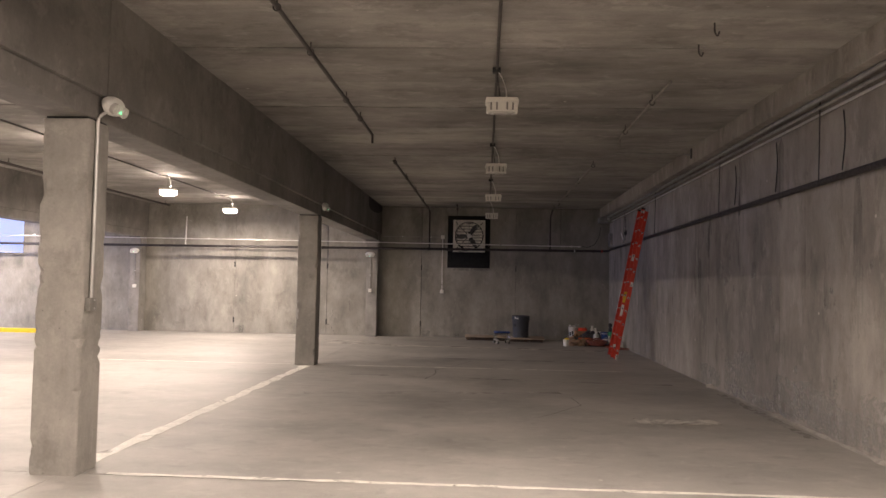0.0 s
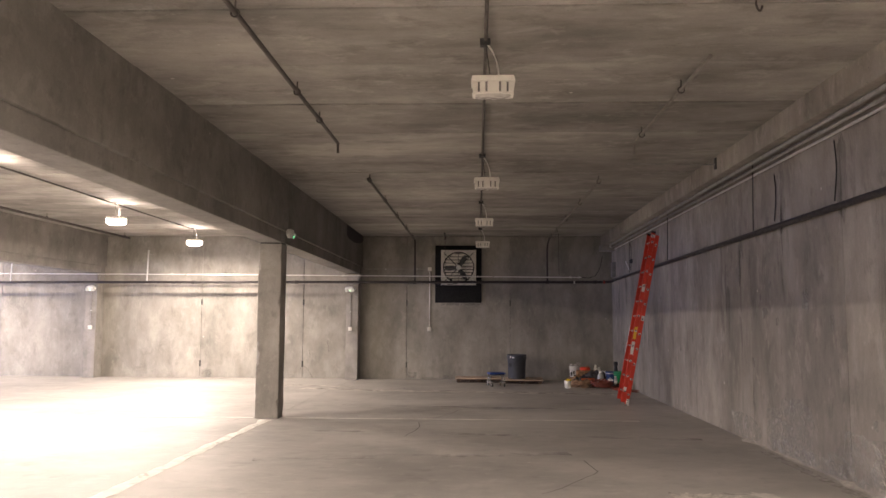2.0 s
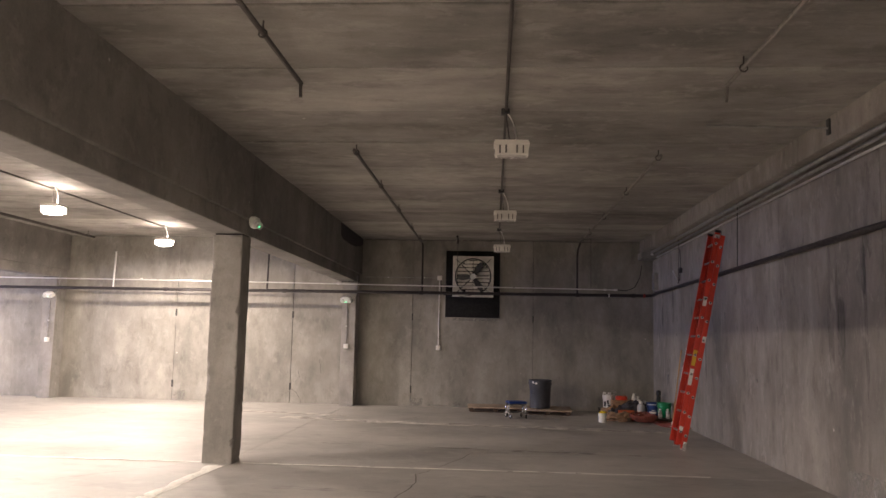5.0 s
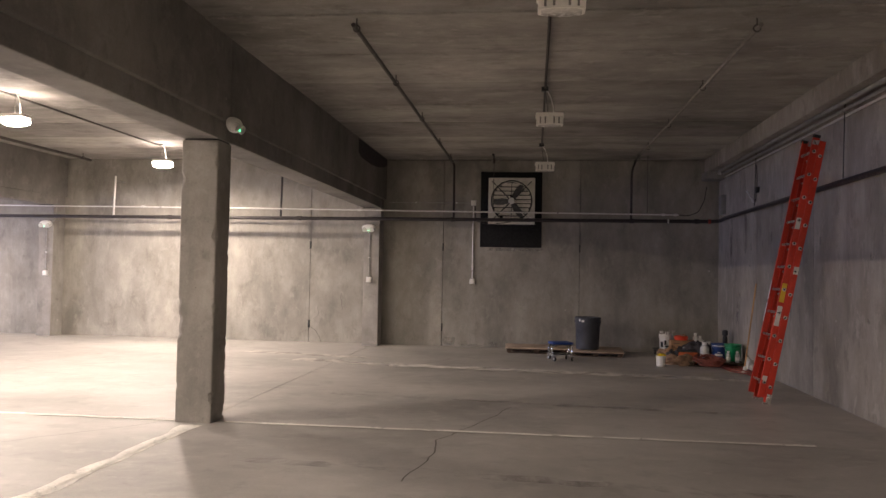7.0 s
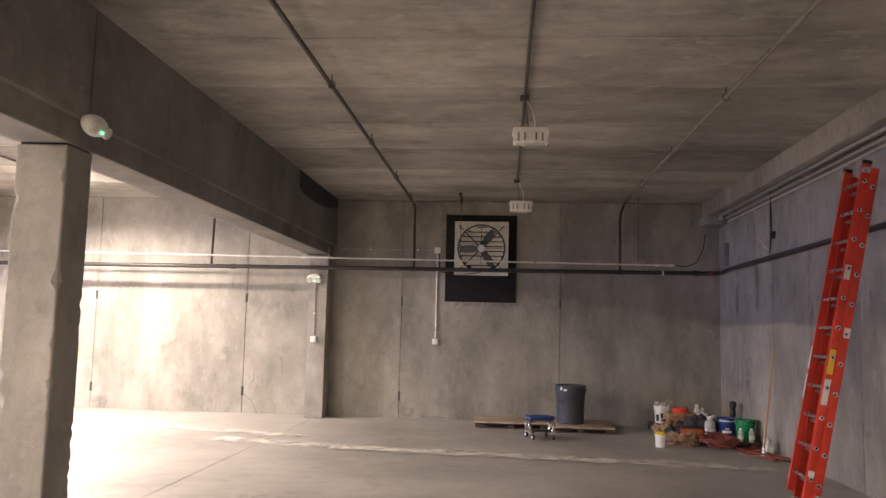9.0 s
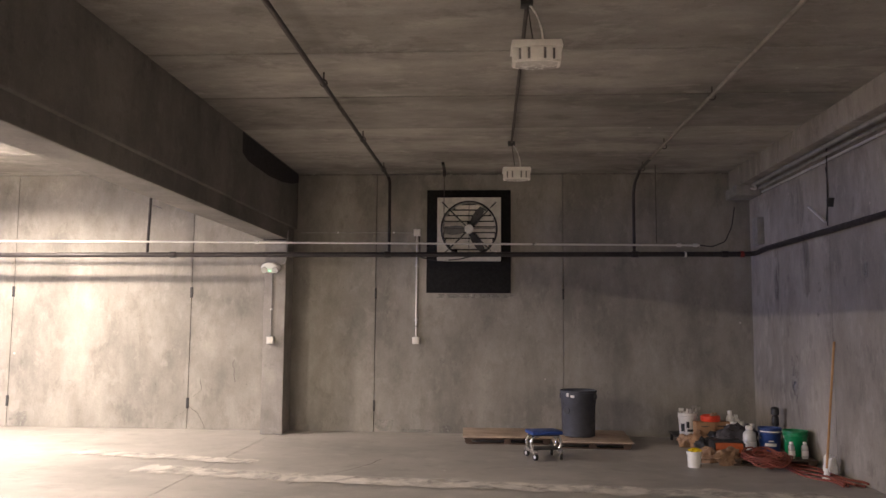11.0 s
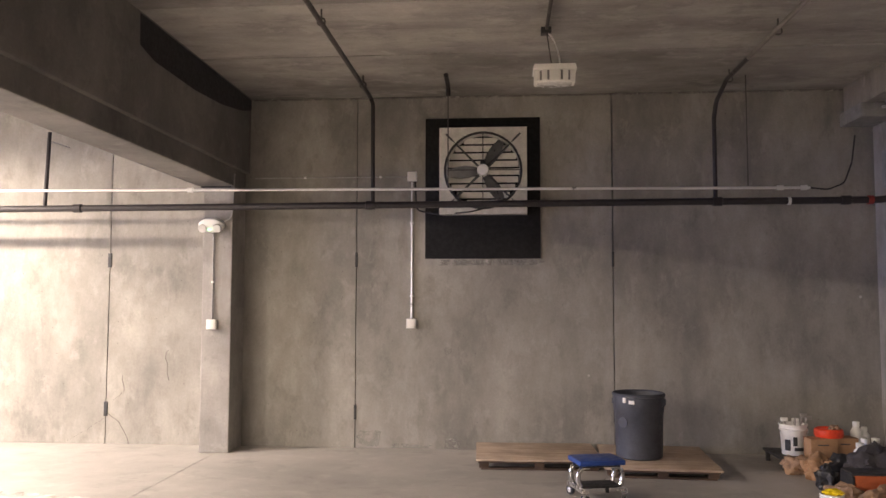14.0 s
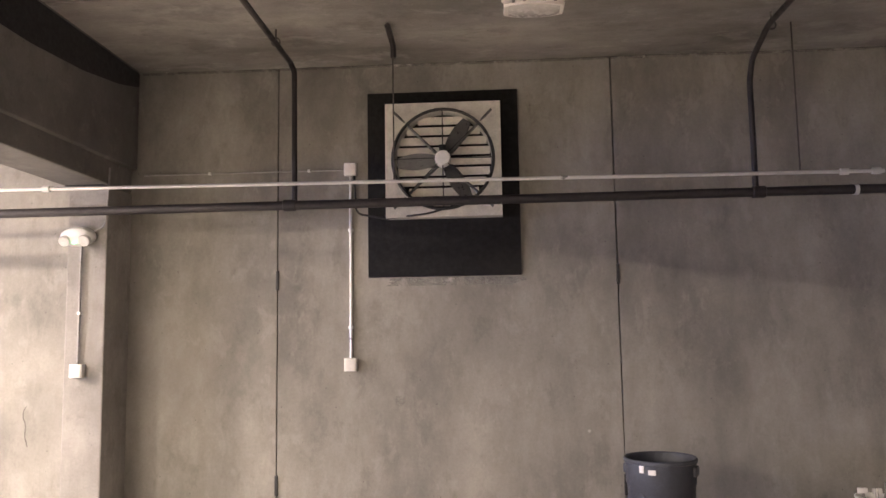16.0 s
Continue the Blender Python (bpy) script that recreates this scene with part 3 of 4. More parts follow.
t = thing("wall_bracket", (EAST, 21.95, 3.15), "small triangular black bracket on the wall", "bracket")
bm = B()
box(bm, -0.06, 0, -0.05, 0.05, -0.05, 0.05, 0.004)
for v in bm.verts:
    if v.co.z < 0:
        v.co.y *= 0.3
part("plate", bm, FANDARK, t)
t = thing("wall_strap", (EAST, 22.4, 3.1), "loose bright metal strap by the wall pipe", "strap")
bm = B()
tube(bm, [(-0.06, -0.35, -0.16), (-0.06, 0.1, 0.08)], 0.014, 8)
part("strap", bm, GALV, t)
for y, zt in ((8.95, 3.6), (10.9, 3.6), (12.6, 3.55), (22.08, 3.6)):
    conduit([(EAST - 0.012, y, zt), (EAST - 0.012, y - 0.05, 3.3), (EAST - 0.012, y + 0.04, 2.95)], 0.007, BLACKRUBBER, "thin black cable hanging on the side wall", 0.2)


# ---- light fittings ----
def light_fitting(at, lit):
    lab = "lit white garage light glowing under the ceiling" if lit else "unlit white garage light hanging under the ceiling"
    t = thing("garage_light", at, lab, "ceiling light", "garage lights")
    bm = B()
    box(bm, -0.185, 0.185, -0.115, 0.115, -0.05, 0.0, 0.006)
    for v in bm.verts:
        if v.co.z > -0.02:
            v.co.x *= 0.94
            v.co.y *= 0.94
    part("top_housing", bm, FIXWHITE, t)

    def outline(s):
        return [(s * a, s * b * 0.62) for a, b in ((-0.165, -0.1), (-0.12, -0.135), (-0.05, -0.16), (0.05, -0.16), (0.12, -0.135), (0.165, -0.1), (0.165, 0.1), (0.12, 0.135), (0.05, 0.16), (-0.05, 0.16), (-0.12, 0.135), (-0.165, 0.1))]

    def slab(bm, s0, s1, z0, z1):
        a = [bm.verts.new((x, y, z0)) for x, y in outline(s0)]
        b = [bm.verts.new((x, y, z1)) for x, y in outline(s1)]
        n = len(a)
        for i in range(n):
            bm.faces.new((a[i], a[(i + 1) % n], b[(i + 1) % n], b[i]))
        bm.faces.new(a[::-1])
        bm.faces.new(b)

    bm = B()
    slab(bm, 1.02, 1.06, -0.152, -0.138)
    part("bottom_flange", bm, FIXWHITE, t)
    bm = B()
    slab(bm, 0.86, 0.9, -0.138, -0.05)
    part("reflector_core", bm, LENSON if lit else GREYBOX, t)
    for x, w in ((-0.15, 0.022), (-0.088, 0.023), (0.0, 0.047), (0.088, 0.023), (0.15, 0.022)):
        for s in (-1, 1):
            yy = 0.103 - 0.2 * max(0, abs(x) - 0.06)
            bm = B()
            box(bm, x - w, x + w, s * yy - 0.006, s * yy + 0.006, -0.138, -0.05, 0.004)
            part("rib", bm, RIBON if lit else FIXWHITE, t)
    for s in (-1, 1):
        bm = B()
        box(bm, s * 0.166 - 0.005, s * 0.166 + 0.005, -0.06, 0.06, -0.138, -0.05, 0.004)
        part("side_rib", bm, RIBON if lit else FIXWHITE, t)
    bm = B()
    slab(bm, 0.75, 0.9, -0.163, -0.153)
    part("lens", bm, LENSON if lit else LENSOFF, t)
    bm = B()
    tube(bm, [(-0.02, 0.0, 0.0), (-0.06, 0.06, 0.33)], 0.004, 8)
    part("hanger_rod", bm, DULLPIPE, t)
    bm = B()
    tube(bm, arc([(0.05, 0.02, 0.0), (0.045, 0.03, 0.12), (0.0, 0.05, 0.26), (-0.06, 0.06, 0.34)], 4, 0.08), 0.008, 8)
    part("cable", bm, WHITEPLASTIC, t, "white cable")
    bm = B()
    box(bm, -0.11, -0.02, 0.02, 0.11, 0.31, 0.365, 0.005)
    part("ceiling_box", bm, FANDARK, t)
    return t


off = light_fitting((0.18, 8.98, 3.70), False)
for y in (13.62, 18.06, 22.55):
    copy_thing(off, pose(0.18, y, 3.70))
on = light_fitting((-7.45, 22.8, 3.775), True)
spots = [(-7.45, 22.8)]
for x, ys in ((-7.45, (18.3, 13.85, 9.35, 4.85, 0.3)), (-15.2, (22.8, 18.3, 13.85, 9.35)), (0.18, (4.5, 0.0, -4.5))):
    for y in ys:
        copy_thing(on, pose(x, y, 3.775))
        spots.append((x, y))
for x, y in spots:
    area_lamp("garage_light_beam", look((x, y, 3.55), (x, y, 0)), LAMP_WATTS["aisle" if x > -1 else "bay"], WARM, 0.28, 0.26)
    area_lamp("garage_light_upward_leak", look((x, y, 3.80), (x, y, 5)), UPLIGHT_WATTS, WARM, 0.34, 0.2)
conduit([(0.12, SOUTH, 4.05), (0.12, 22.62, 4.05)], 0.016, DULLPIPE, "long conduit feeding the lights under the ceiling")
conduit([(-7.5, SOUTH, 4.05), (-7.5, 22.9, 4.05)], 0.016, DULLPIPE, "long conduit feeding the lights under the ceiling")
conduit([(-15.25, SOUTH, 4.05), (-15.25, 22.9, 4.05)], 0.016, DULLPIPE, "long conduit feeding the lights under the ceiling")
conduit([(-9.9, 6.0, 3.97), (-9.9, 24.3, 3.97)], 0.03, DULLPIPE, "dull pipe along the ceiling of the side bay", name="ceiling_pipe")

# ---- wall fan ----
fan = thing("wall_fan", (-0.495, NORTH, 3.18), "large square aluminium exhaust fan on a black board", "exhaust fan")
bm = B()
box(bm, -0.675, 0.655, -0.03, 0.0, -1.0, 0.64, 0.004)
part("backing_board", bm, BOARD, fan, "black stained plywood board")
R = 0.43
bm = B()
N = 48
front, back, sq = [], [], []
for k in range(N):
    a = 2 * math.pi * k / N
    c, s = math.cos(a), math.sin(a)
    q = 0.5 / max(abs(c), abs(s))
    front.append(bm.verts.new((R * c, -0.17, R * s)))
    back.append(bm.verts.new((R * 0.97 * c, -0.045, R * 0.97 * s)))
    sq.append(bm.verts.new((q * c, -0.165, q * s)))
rim = [bm.verts.new((v.co.x, -0.03, v.co.z)) for v in sq]
for k in range(N):
    j = (k + 1) % N
    bm.faces.new((sq[k], sq[j], front[j], front[k]))
    bm.faces.new((front[k], front[j], back[j], back[k]))
    bm.faces.new((sq[k], rim[k], rim[j], sq[j]))
part("frame", bm, FANFRAME, fan, "square pressed aluminium fan panel")
for i in range(9):
    z = -0.4 + i * 0.09
    w = math.sqrt(max(0.01, (R * 0.96) ** 2 - (z + 0.03) ** 2))
    bm = B()
    box(bm, -w, w, -0.095, -0.09, z, z + 0.072, 0, Matrix.Translation((0, 0, 0)))
    for v in bm.verts:
        if v.co.z > z + 0.03:
            v.co.y += 0.012
    part("louvre", bm, LOUVRE, fan)
bm = B()
tube(bm, [((R + 0.005) * math.cos(a), -0.18, (R + 0.005) * math.sin(a)) for a in [2 * math.pi * k / 48 for k in range(49)]], 0.014, 8)
part("guard_ring", bm, FANDARK, fan)
for k in range(8):
    a = 2 * math.pi * k / 8
    bm = B()
    tube(bm, [(0.06 * math.cos(a), -0.205, 0.06 * math.sin(a)), (R * math.cos(a), -0.185, R * math.sin(a))], 0.005, 6)
    part("guard_spoke", bm, FANDARK, fan)
for a in (45, 135, 225, 315):
    c, s = math.cos(radians(a)), math.sin(radians(a))
    bm = B()
    tube(bm, [(0.08 * c, -0.1, 0.08 * s), (0.6 * c, -0.18, 0.6 * s)], 0.012, 8)
    part("strut", bm, BLADE, fan)
for a in (58, 184, 302):
    bm = B()
    n = 8
    rows_ = []
    for i in range(n + 1):
        r = 0.07 + 0.33 * i / n
        w = 0.035 + 0.045 * math.sin(math.pi * min(1, i / n * 0.8 + 0.15))
        tw = radians(38 - 20 * i / n)
        ring = []
        for s, th in ((-1, 0), (0, 0.006), (1, 0), (0, -0.006)):
            u = s * w
            x, yv = u * math.cos(tw), u * math.sin(tw) + th
            ring.append(bm.verts.new((r * math.cos(radians(a)) - x * math.sin(radians(a)), -0.145 + yv * 0.5, r * math.sin(radians(a)) + x * math.cos(radians(a)))))
        rows_.append(ring)
    for u, w in zip(rows_, rows_[1:]):
        for k in range(4):
            bm.faces.new((u[k], u[(k + 1) % 4], w[(k + 1) % 4], w[k]))
    bm.faces.new(rows_[0])
    bm.faces.new(rows_[-1])
    part("blade", bm, BLADE, fan)
bm = B()
lathe(bm, [(0.03, 0), (0.068, 0.0), (0.07, 0.1), (0.06, 0.125), (0.02, 0.13)], 24, at=(0, -0.1, 0), turn=Matrix.Rotation(radians(90), 3, "X"))
part("hub", bm, WHITEPLASTIC, fan, "white motor hub")
bm = B()
box(bm, -0.03, 0.03, -0.2, -0.14, 0.07, 0.12, 0.006)
part("motor_box", bm, BLACKPL, fan)
bm = B()
box(bm, 0.34, 0.44, -0.176, -0.168, -0.42, -0.34, 0.003)
part("plate_label", bm, LABELWHITE, fan)


# ---- extension ladder ----
LX0, LX1, LZ = 2.97, 3.66, 3.46
lean = math.atan2(LX1 - LX0, LZ)
LEN = math.hypot(LX1 - LX0, LZ)
lad = new("extension_ladder")
lad.matrix_world = pose(LX0, 18.66, 0, 0, math.degrees(lean), 0)
tagged(lad, "red fibreglass extension ladder leaning on the side wall", "ladder")


def rail(bm, x, y, z0, z1, side):
    box(bm, x - 0.04, x + 0.04, y - 0.005, y + 0.005, z0, z1, 0.002)
    for s in (-1, 1):
        box(bm, x + s * 0.037 - 0.004, x + s * 0.037 + 0.004, y - 0.03 * (side > 0), y + 0.03 * (side < 0), z0, z1, 0.002)


for nm, x, half, z0, z1 in (("base_section", 0.0415, 0.235, 0.03, LEN - 0.05), ("fly_section", -0.0415, 0.226, 0.08, LEN)):
    for s in (-1, 1):
        bm = B()
        rail(bm, x, s * half, z0, z1, s)
        part("rail", bm, LADDERRED, lad, "red fibreglass side rail")
    k = 0
    z = z0 + 0.2
    while z < z1 - 0.1:
        bm = B()
        tube(bm, [(x, -half - 0.012, z), (x, half + 0.012, z)], 0.017, 12)
        part("rung", bm, ALU, lad, "aluminium rung")
        for s in (-1, 1):
            bm = B()
            tube(bm, [(x, s * (half + 0.006), z), (x, s * (half + 0.015), z)], 0.024, 12)
            part("rung_collar", bm, ALU, lad)
            bm = B()
            tube(bm, [(x, s * (half + 0.012), z), (x, s * (half + 0.0165), z)], 0.012, 10)
            part("rung_end", bm, BLACKRUBBER, lad)
        z += 0.305
for s in (-1, 1):
    bm = B()
    box(bm, 0.0, 0.1, s * 0.235 - 0.03, s * 0.235 + 0.03, 0.0, 0.02, 0.004)
    box(bm, 0.02, 0.08, s * 0.255 - 0.008, s * 0.255 + 0.008, 0.01, 0.14, 0.003)
    part("foot", bm, ALU, lad, "aluminium swivel foot")
    bm = B()
    box(bm, -0.088, -0.0, s * 0.226 - 0.02, s * 0.226 + 0.02, LEN - 0.02, LEN + 0.02, 0.004)
    part("end_cap", bm, BLACKRUBBER, lad)
    bm = B()
    box(bm, -0.082, 0.0, s * 0.235 - 0.006, s * 0.235 + 0.006, LEN - 0.11, LEN - 0.05, 0.003)
    part("top_bracket", bm, ALU, lad)
for x, s, z0, z1, mt in ((-0.045, -1, 1.33, 1.58, LABELYELLOW), (-0.045, -1, 1.02, 1.28, LABELWHITE), (-0.045, 1, 1.36, 1.6, LABELWHITE), (-0.045, 1, 1.05, 1.3, LABELWHITE), (-0.045, -1, 2.3, 2.45, LABELWHITE), (0.05, -1, 1.72, 1.82, LABELWHITE), (-0.045, -1, 0.30, 0.36, LABELWHITE)):
    half = 0.235 if x > 0 else 0.226
    bm = B()
    box(bm, x - 0.03, x + 0.03, s * (half + 0.006), s * (half + 0.008), z0, z1)
    if s < 0:
        part("label", bm, mt, lad, "printed safety label")
    else:
        bm.free()
        bm = B()
        box(bm, x - 0.043, x - 0.041, s * half - 0.028, s * half + 0.003, z0, z1)
        part("label", bm, mt, lad, "printed safety label")

# ---- platform, bin and rolling seat ----
plat = thing("wood_platform", (1.28, 24.2, 0), "low pallet covered with a plywood sheet", "pallet", "pallets by the wall", -3)


def pallet(t, w, d, top, ply):
    """Runners, blocks of boards and a sheet on top."""
    for yy in (-d / 2 + 0.06, 0, d / 2 - 0.06):
        bm = B()
        box(bm, -w / 2 + 0.03, w / 2 - 0.03, yy - 0.045, yy + 0.045, 0.0, 0.018, 0.003)
        part("bottom_board", bm, PALLETWOOD, t)
    for xx in (-w / 2 + 0.06, 0, w / 2 - 0.06):
        for yy in (-d / 2 + 0.06, 0, d / 2 - 0.06):
            bm = B()
            box(bm, xx - 0.05, xx + 0.05, yy - 0.045, yy + 0.045, 0.018, top - 0.04, 0.004)
            part("block", bm, PALLETWOOD, t)
    n = 6
    for i in range(n):
        yy = -d / 2 + 0.05 + (d - 0.1) * i / (n - 1)
        bm = B()
        box(bm, -w / 2, w / 2, yy - 0.05, yy + 0.05, top - 0.04, top - 0.02, 0.003)
        part("deck_board", bm, PALLETWOOD, t)
    if ply:
        bm = B()
        box(bm, -w / 2 - 0.02, w / 2 + 0.02, -d / 2 - 0.02, d / 2 + 0.02, top - 0.02, top, 0.003)
        part("sheet", bm, PLY, t, "scuffed plywood sheet")


pallet(plat, 1.06, 1.2, 0.10, True)
plat2 = thing("wood_platform", (0.075, 24.34, 0), "low pallet covered with a plywood sheet", "pallet", "pallets by the wall", 2)
pallet(plat2, 1.23, 0.9, 0.11, True)

can = thing("rubbish_bin", (1.12, 24.18, 0.10), "dark grey round plastic rubbish bin on the pallet", "bin")
bm = B()
lathe(bm, [(0.215, 0.0), (0.234, 0.012), (0.246, 0.46), (0.254, 0.47), (0.256, 0.62), (0.266, 0.625), (0.268, 0.645), (0.260, 0.655), (0.246, 0.645), (0.238, 0.46), (0.215, 0.03), (0.05, 0.02)], 40)
part("body", bm, CANGREY, can)
for a in (-25, 155):
    bm = B()
    box(bm, 0.235, 0.268, -0.06, 0.06, 0.53, 0.60, 0.012, Matrix.Rotation(radians(a), 4, "Z"))
    part("handle", bm, CANGREY, can)
for a, z0, z1, w in ((228, 0.57, 0.62, 0.035), (245, 0.56, 0.595, 0.055)):
    bm = B()
    box(bm, 0.252, 0.264, -w / 2, w / 2, z0, z1, 0.002, Matrix.Rotation(radians(a), 4, "Z"))
    part("sticker", bm, LABELWHITE, can)
bm = B()
q = Matrix.Rotation(radians(222), 3, "Z")
tube(bm, [q @ Vector((0.225, 0, 0.37)), q @ Vector((0.249, 0, 0.37))], 0.052, 20)
part("emblem", bm, BLACKPL, can, "dark round moulded mark")

seat = thing("rolling_stool", (0.53, 22.82, 0), "low rolling work seat with blue pad and chrome legs", "work stool", "", 15)
bm = B()
box(bm, -0.205, 0.205, -0.16, 0.16, 0.305, 0.352, 0.02)
part("seat", bm, BLUEVINYL, seat, "blue vinyl seat pad")
bm = B()
box(bm, -0.17, 0.17, -0.12, 0.12, 0.288, 0.306, 0.005)
part("seat_pan", bm, BLACKPL, seat)
for s in (-1, 1):
    for sy in (-1, 1):
        bm = B()
        tube(bm, arc([(s * 0.10, sy * 0.09, 0.285), (s * 0.165, sy * 0.09, 0.285), (s * 0.20, sy * 0.09, 0.235), (s * 0.195, sy * 0.09, 0.16), (s * 0.165, sy * 0.09, 0.10)], 5, 0.06), 0.021, 12)
        part("leg", bm, CHROME, seat, "curved chrome leg")
    bm = B()
    box(bm, s * 0.17 - 0.032, s * 0.17 + 0.032, -0.19, 0.19, 0.088, 0.122, 0.01)
    part("side_bar", bm, ALU, seat, "bright metal side bar")
bm = B()
box(bm, -0.18, 0.18, -0.12, 0.12, 0.116, 0.128, 0.004)
part("tool_tray", bm, FANDARK, seat, "dark metal tool tray")
for sx in (-1, 1):
    for sy in (-1, 1):
        bm = B()
        lathe(bm, [(0.012, -0.016), (0.039, -0.016), (0.043, -0.009), (0.043, 0.009), (0.039, 0.016), (0.012, 0.016)], 18, at=(sx * 0.17, sy * 0.18, 0.043), turn=Matrix.Rotation(radians(90), 3, "Y") @ Matrix.Rotation(radians(25 * sx), 3, "X"))
        w = part("caster_wheel", bm, BLACKRUBBER, seat)
        bm = B()
        lathe(bm, [(0.004, -0.020), (0.022, -0.019), (0.022, 0.019), (0.004, 0.020)], 14, at=(sx * 0.17, sy * 0.18, 0.043), turn=Matrix.Rotation(radians(90), 3, "Y") @ Matrix.Rotation(radians(25 * sx), 3, "X"))
        part("hub", bm, ALU, w)
        bm = B()
        box(bm, sx * 0.17 - 0.024, sx * 0.17 + 0.024, sy * 0.18 - 0.026, sy * 0.18 + 0.026, 0.066, 0.095, 0.008)
        part("caster_fork", bm, CHROME, seat)


# ---- the heap in the corner ----
def bucket(at, mat, r, h, label, name="bucket", turn=0):
    t = thing(name, at, label, "bucket", "", turn)
    bm = B()
    lathe(bm, [(r * 0.84, 0), (r * 0.86, 0.004), (r * 0.97, h * 0.8), (r * 1.06, h * 0.81), (r * 1.06, h * 0.84), (r, h * 0.85), (r, h * 0.95), (r * 1.06, h * 0.96), (r * 1.06, h), (r * 0.95, h), (r * 0.82, 0.02), (r * 0.2, 0.015)], 30)
    part("body", bm, mat, t)
    bm = B()
    pts = [(r * 1.05 * math.cos(a), -0.02 - r * 0.9 * math.sin(a) * 0.3, h * 0.82 - r * 1.0 * math.sin(a)) for a in [math.pi * k / 14 for k in range(15)]]
    tube(bm, pts, 0.003, 6)
    part("bail_handle", bm, GALV, t)
    return t


def band(t, r, z0, z1, a0, a1, mat, name="label", label=""):
    """A curved label on a bucket or bottle."""
    bm = B()
    rows_ = []
    for i in range(9):
        a = radians(a0 + (a1 - a0) * i / 8)
        rows_.append([bm.verts.new((q * math.cos(a), q * math.sin(a), z)) for q, z in ((r, z0), (r, z1), (r - 0.002, z1), (r - 0.002, z0))])
    for u, w in zip(rows_, rows_[1:]):
        for k in range(4):
            bm.faces.new((u[k], u[(k + 1) % 4], w[(k + 1) % 4], w[k]))
    bm.faces.new(rows_[0])
    bm.faces.new(rows_[-1])
    part(name, bm, mat, t, label)


def bottle(at, r, h, mat, capmat, label, name="bottle", spray=False):
    t = thing(name, at, label, "bottle", "")
    bm = B()
    lathe(bm, [(r * 0.9, 0), (r, 0.01), (r, h * 0.68), (r * 0.9, h * 0.76), (r * 0.55, h * 0.84), (r * 0.5, h * 0.87)], 20)
    part("body", bm, mat, t)
    bm = B()
    lathe(bm, [(r * 0.55, h * 0.87), (r * 0.58, h * 0.88), (r * 0.58, h * 0.99), (r * 0.5, h)], 16)
    part("cap", bm, capmat, t)
    band(t, r + 0.003, h * 0.18, h * 0.48, 200, 340, LABELWHITE)
    if spray:
        bm = B()
        box(bm, -0.012, 0.012, -0.06, 0.03, h, h + 0.035, 0.005)
        part("trigger_head", bm, LABELWHITE, t)
    return t


def crumpled(at, sx, sy, sz, mat, name, label, category, seed, turn=0):
    t = thing(name, at, label, category, "", turn)
    bm = B()
    bmesh.ops.create_icosphere(bm, subdivisions=4, radius=1)
    for v in bm.verts:
        n = noise.noise(v.co * 1.7 + Vector((seed, 0, 0))) * 0.45 + noise.noise(v.co * 4.5 + Vector((0, seed, 0))) * 0.22 + abs(noise.noise(v.co * 9 + Vector((0, 0, seed)))) * 0.12
        p = v.co * (1 + n)
        v.co = Vector((p.x * sx, p.y * sy, max(0, (p.z + 0.75) * sz)))
    part("body", bm, mat, t)
    return t


def carton(at, w, d, h, label, turn=0, open_top=False):
    t = thing("cardboard_box", at, label, "box", "cardboard boxes", turn)
    bm = B()
    box(bm, -w / 2, w / 2, -d / 2, d / 2, 0, h, 0.006)
    part("body", bm, CARD, t)
    bm = B()
    box(bm, -w / 2, -0.003, -d / 2 - 0.003, d / 2 + 0.003, h - 0.004, h + 0.003)
    part("flap", bm, CARD, t)
    bm = B()
    box(bm, 0.003, w / 2, -d / 2 - 0.003, d / 2 + 0.003, h - 0.004, h + 0.004)
    part("flap", bm, CARD, t)
    bm = B()
    box(bm, -w * 0.25, w * 0.15, -d / 2 - 0.0045, -d / 2 - 0.002, h * 0.72, h * 0.77)
    part("print", bm, BLACKPL, t, "line of unreadable print")
    return t


# low dark stand at the back
stand = thing("low_stand", (2.92, 24.35, 0), "low dark metal stand with goods on it", "stand")
bm = B()
box(bm, -0.42, 0.52, -0.28, 0.30, 0.105, 0.13, 0.004)
part("top", bm, BLACKPL, stand)
for sx in (-0.38, 0.48):
    for sy in (-0.24, 0.26):
        bm = B()
        box(bm, sx - 0.02, sx + 0.02, sy - 0.02, sy + 0.02, 0, 0.105, 0.003)
        part("leg", bm, BLACKPL, stand)
wb = bucket((2.70, 24.30, 0.13), WHITEPLASTIC, 0.132, 0.31, "white plastic bucket full of hand tools")
band(wb, 0.127, 0.05, 0.16, 212, 238, FANDARK, "label", "dark printed label")
band(wb, 0.129, 0.10, 0.19, 250, 268, FANDARK, "label", "dark printed mark")
band(wb, 0.1275, 0.05, 0.085, 255, 300, FANDARK, "label", "dark printed mark")
band(wb, 0.1315, 0.2, 0.25, 235, 280, LABELWHITE)
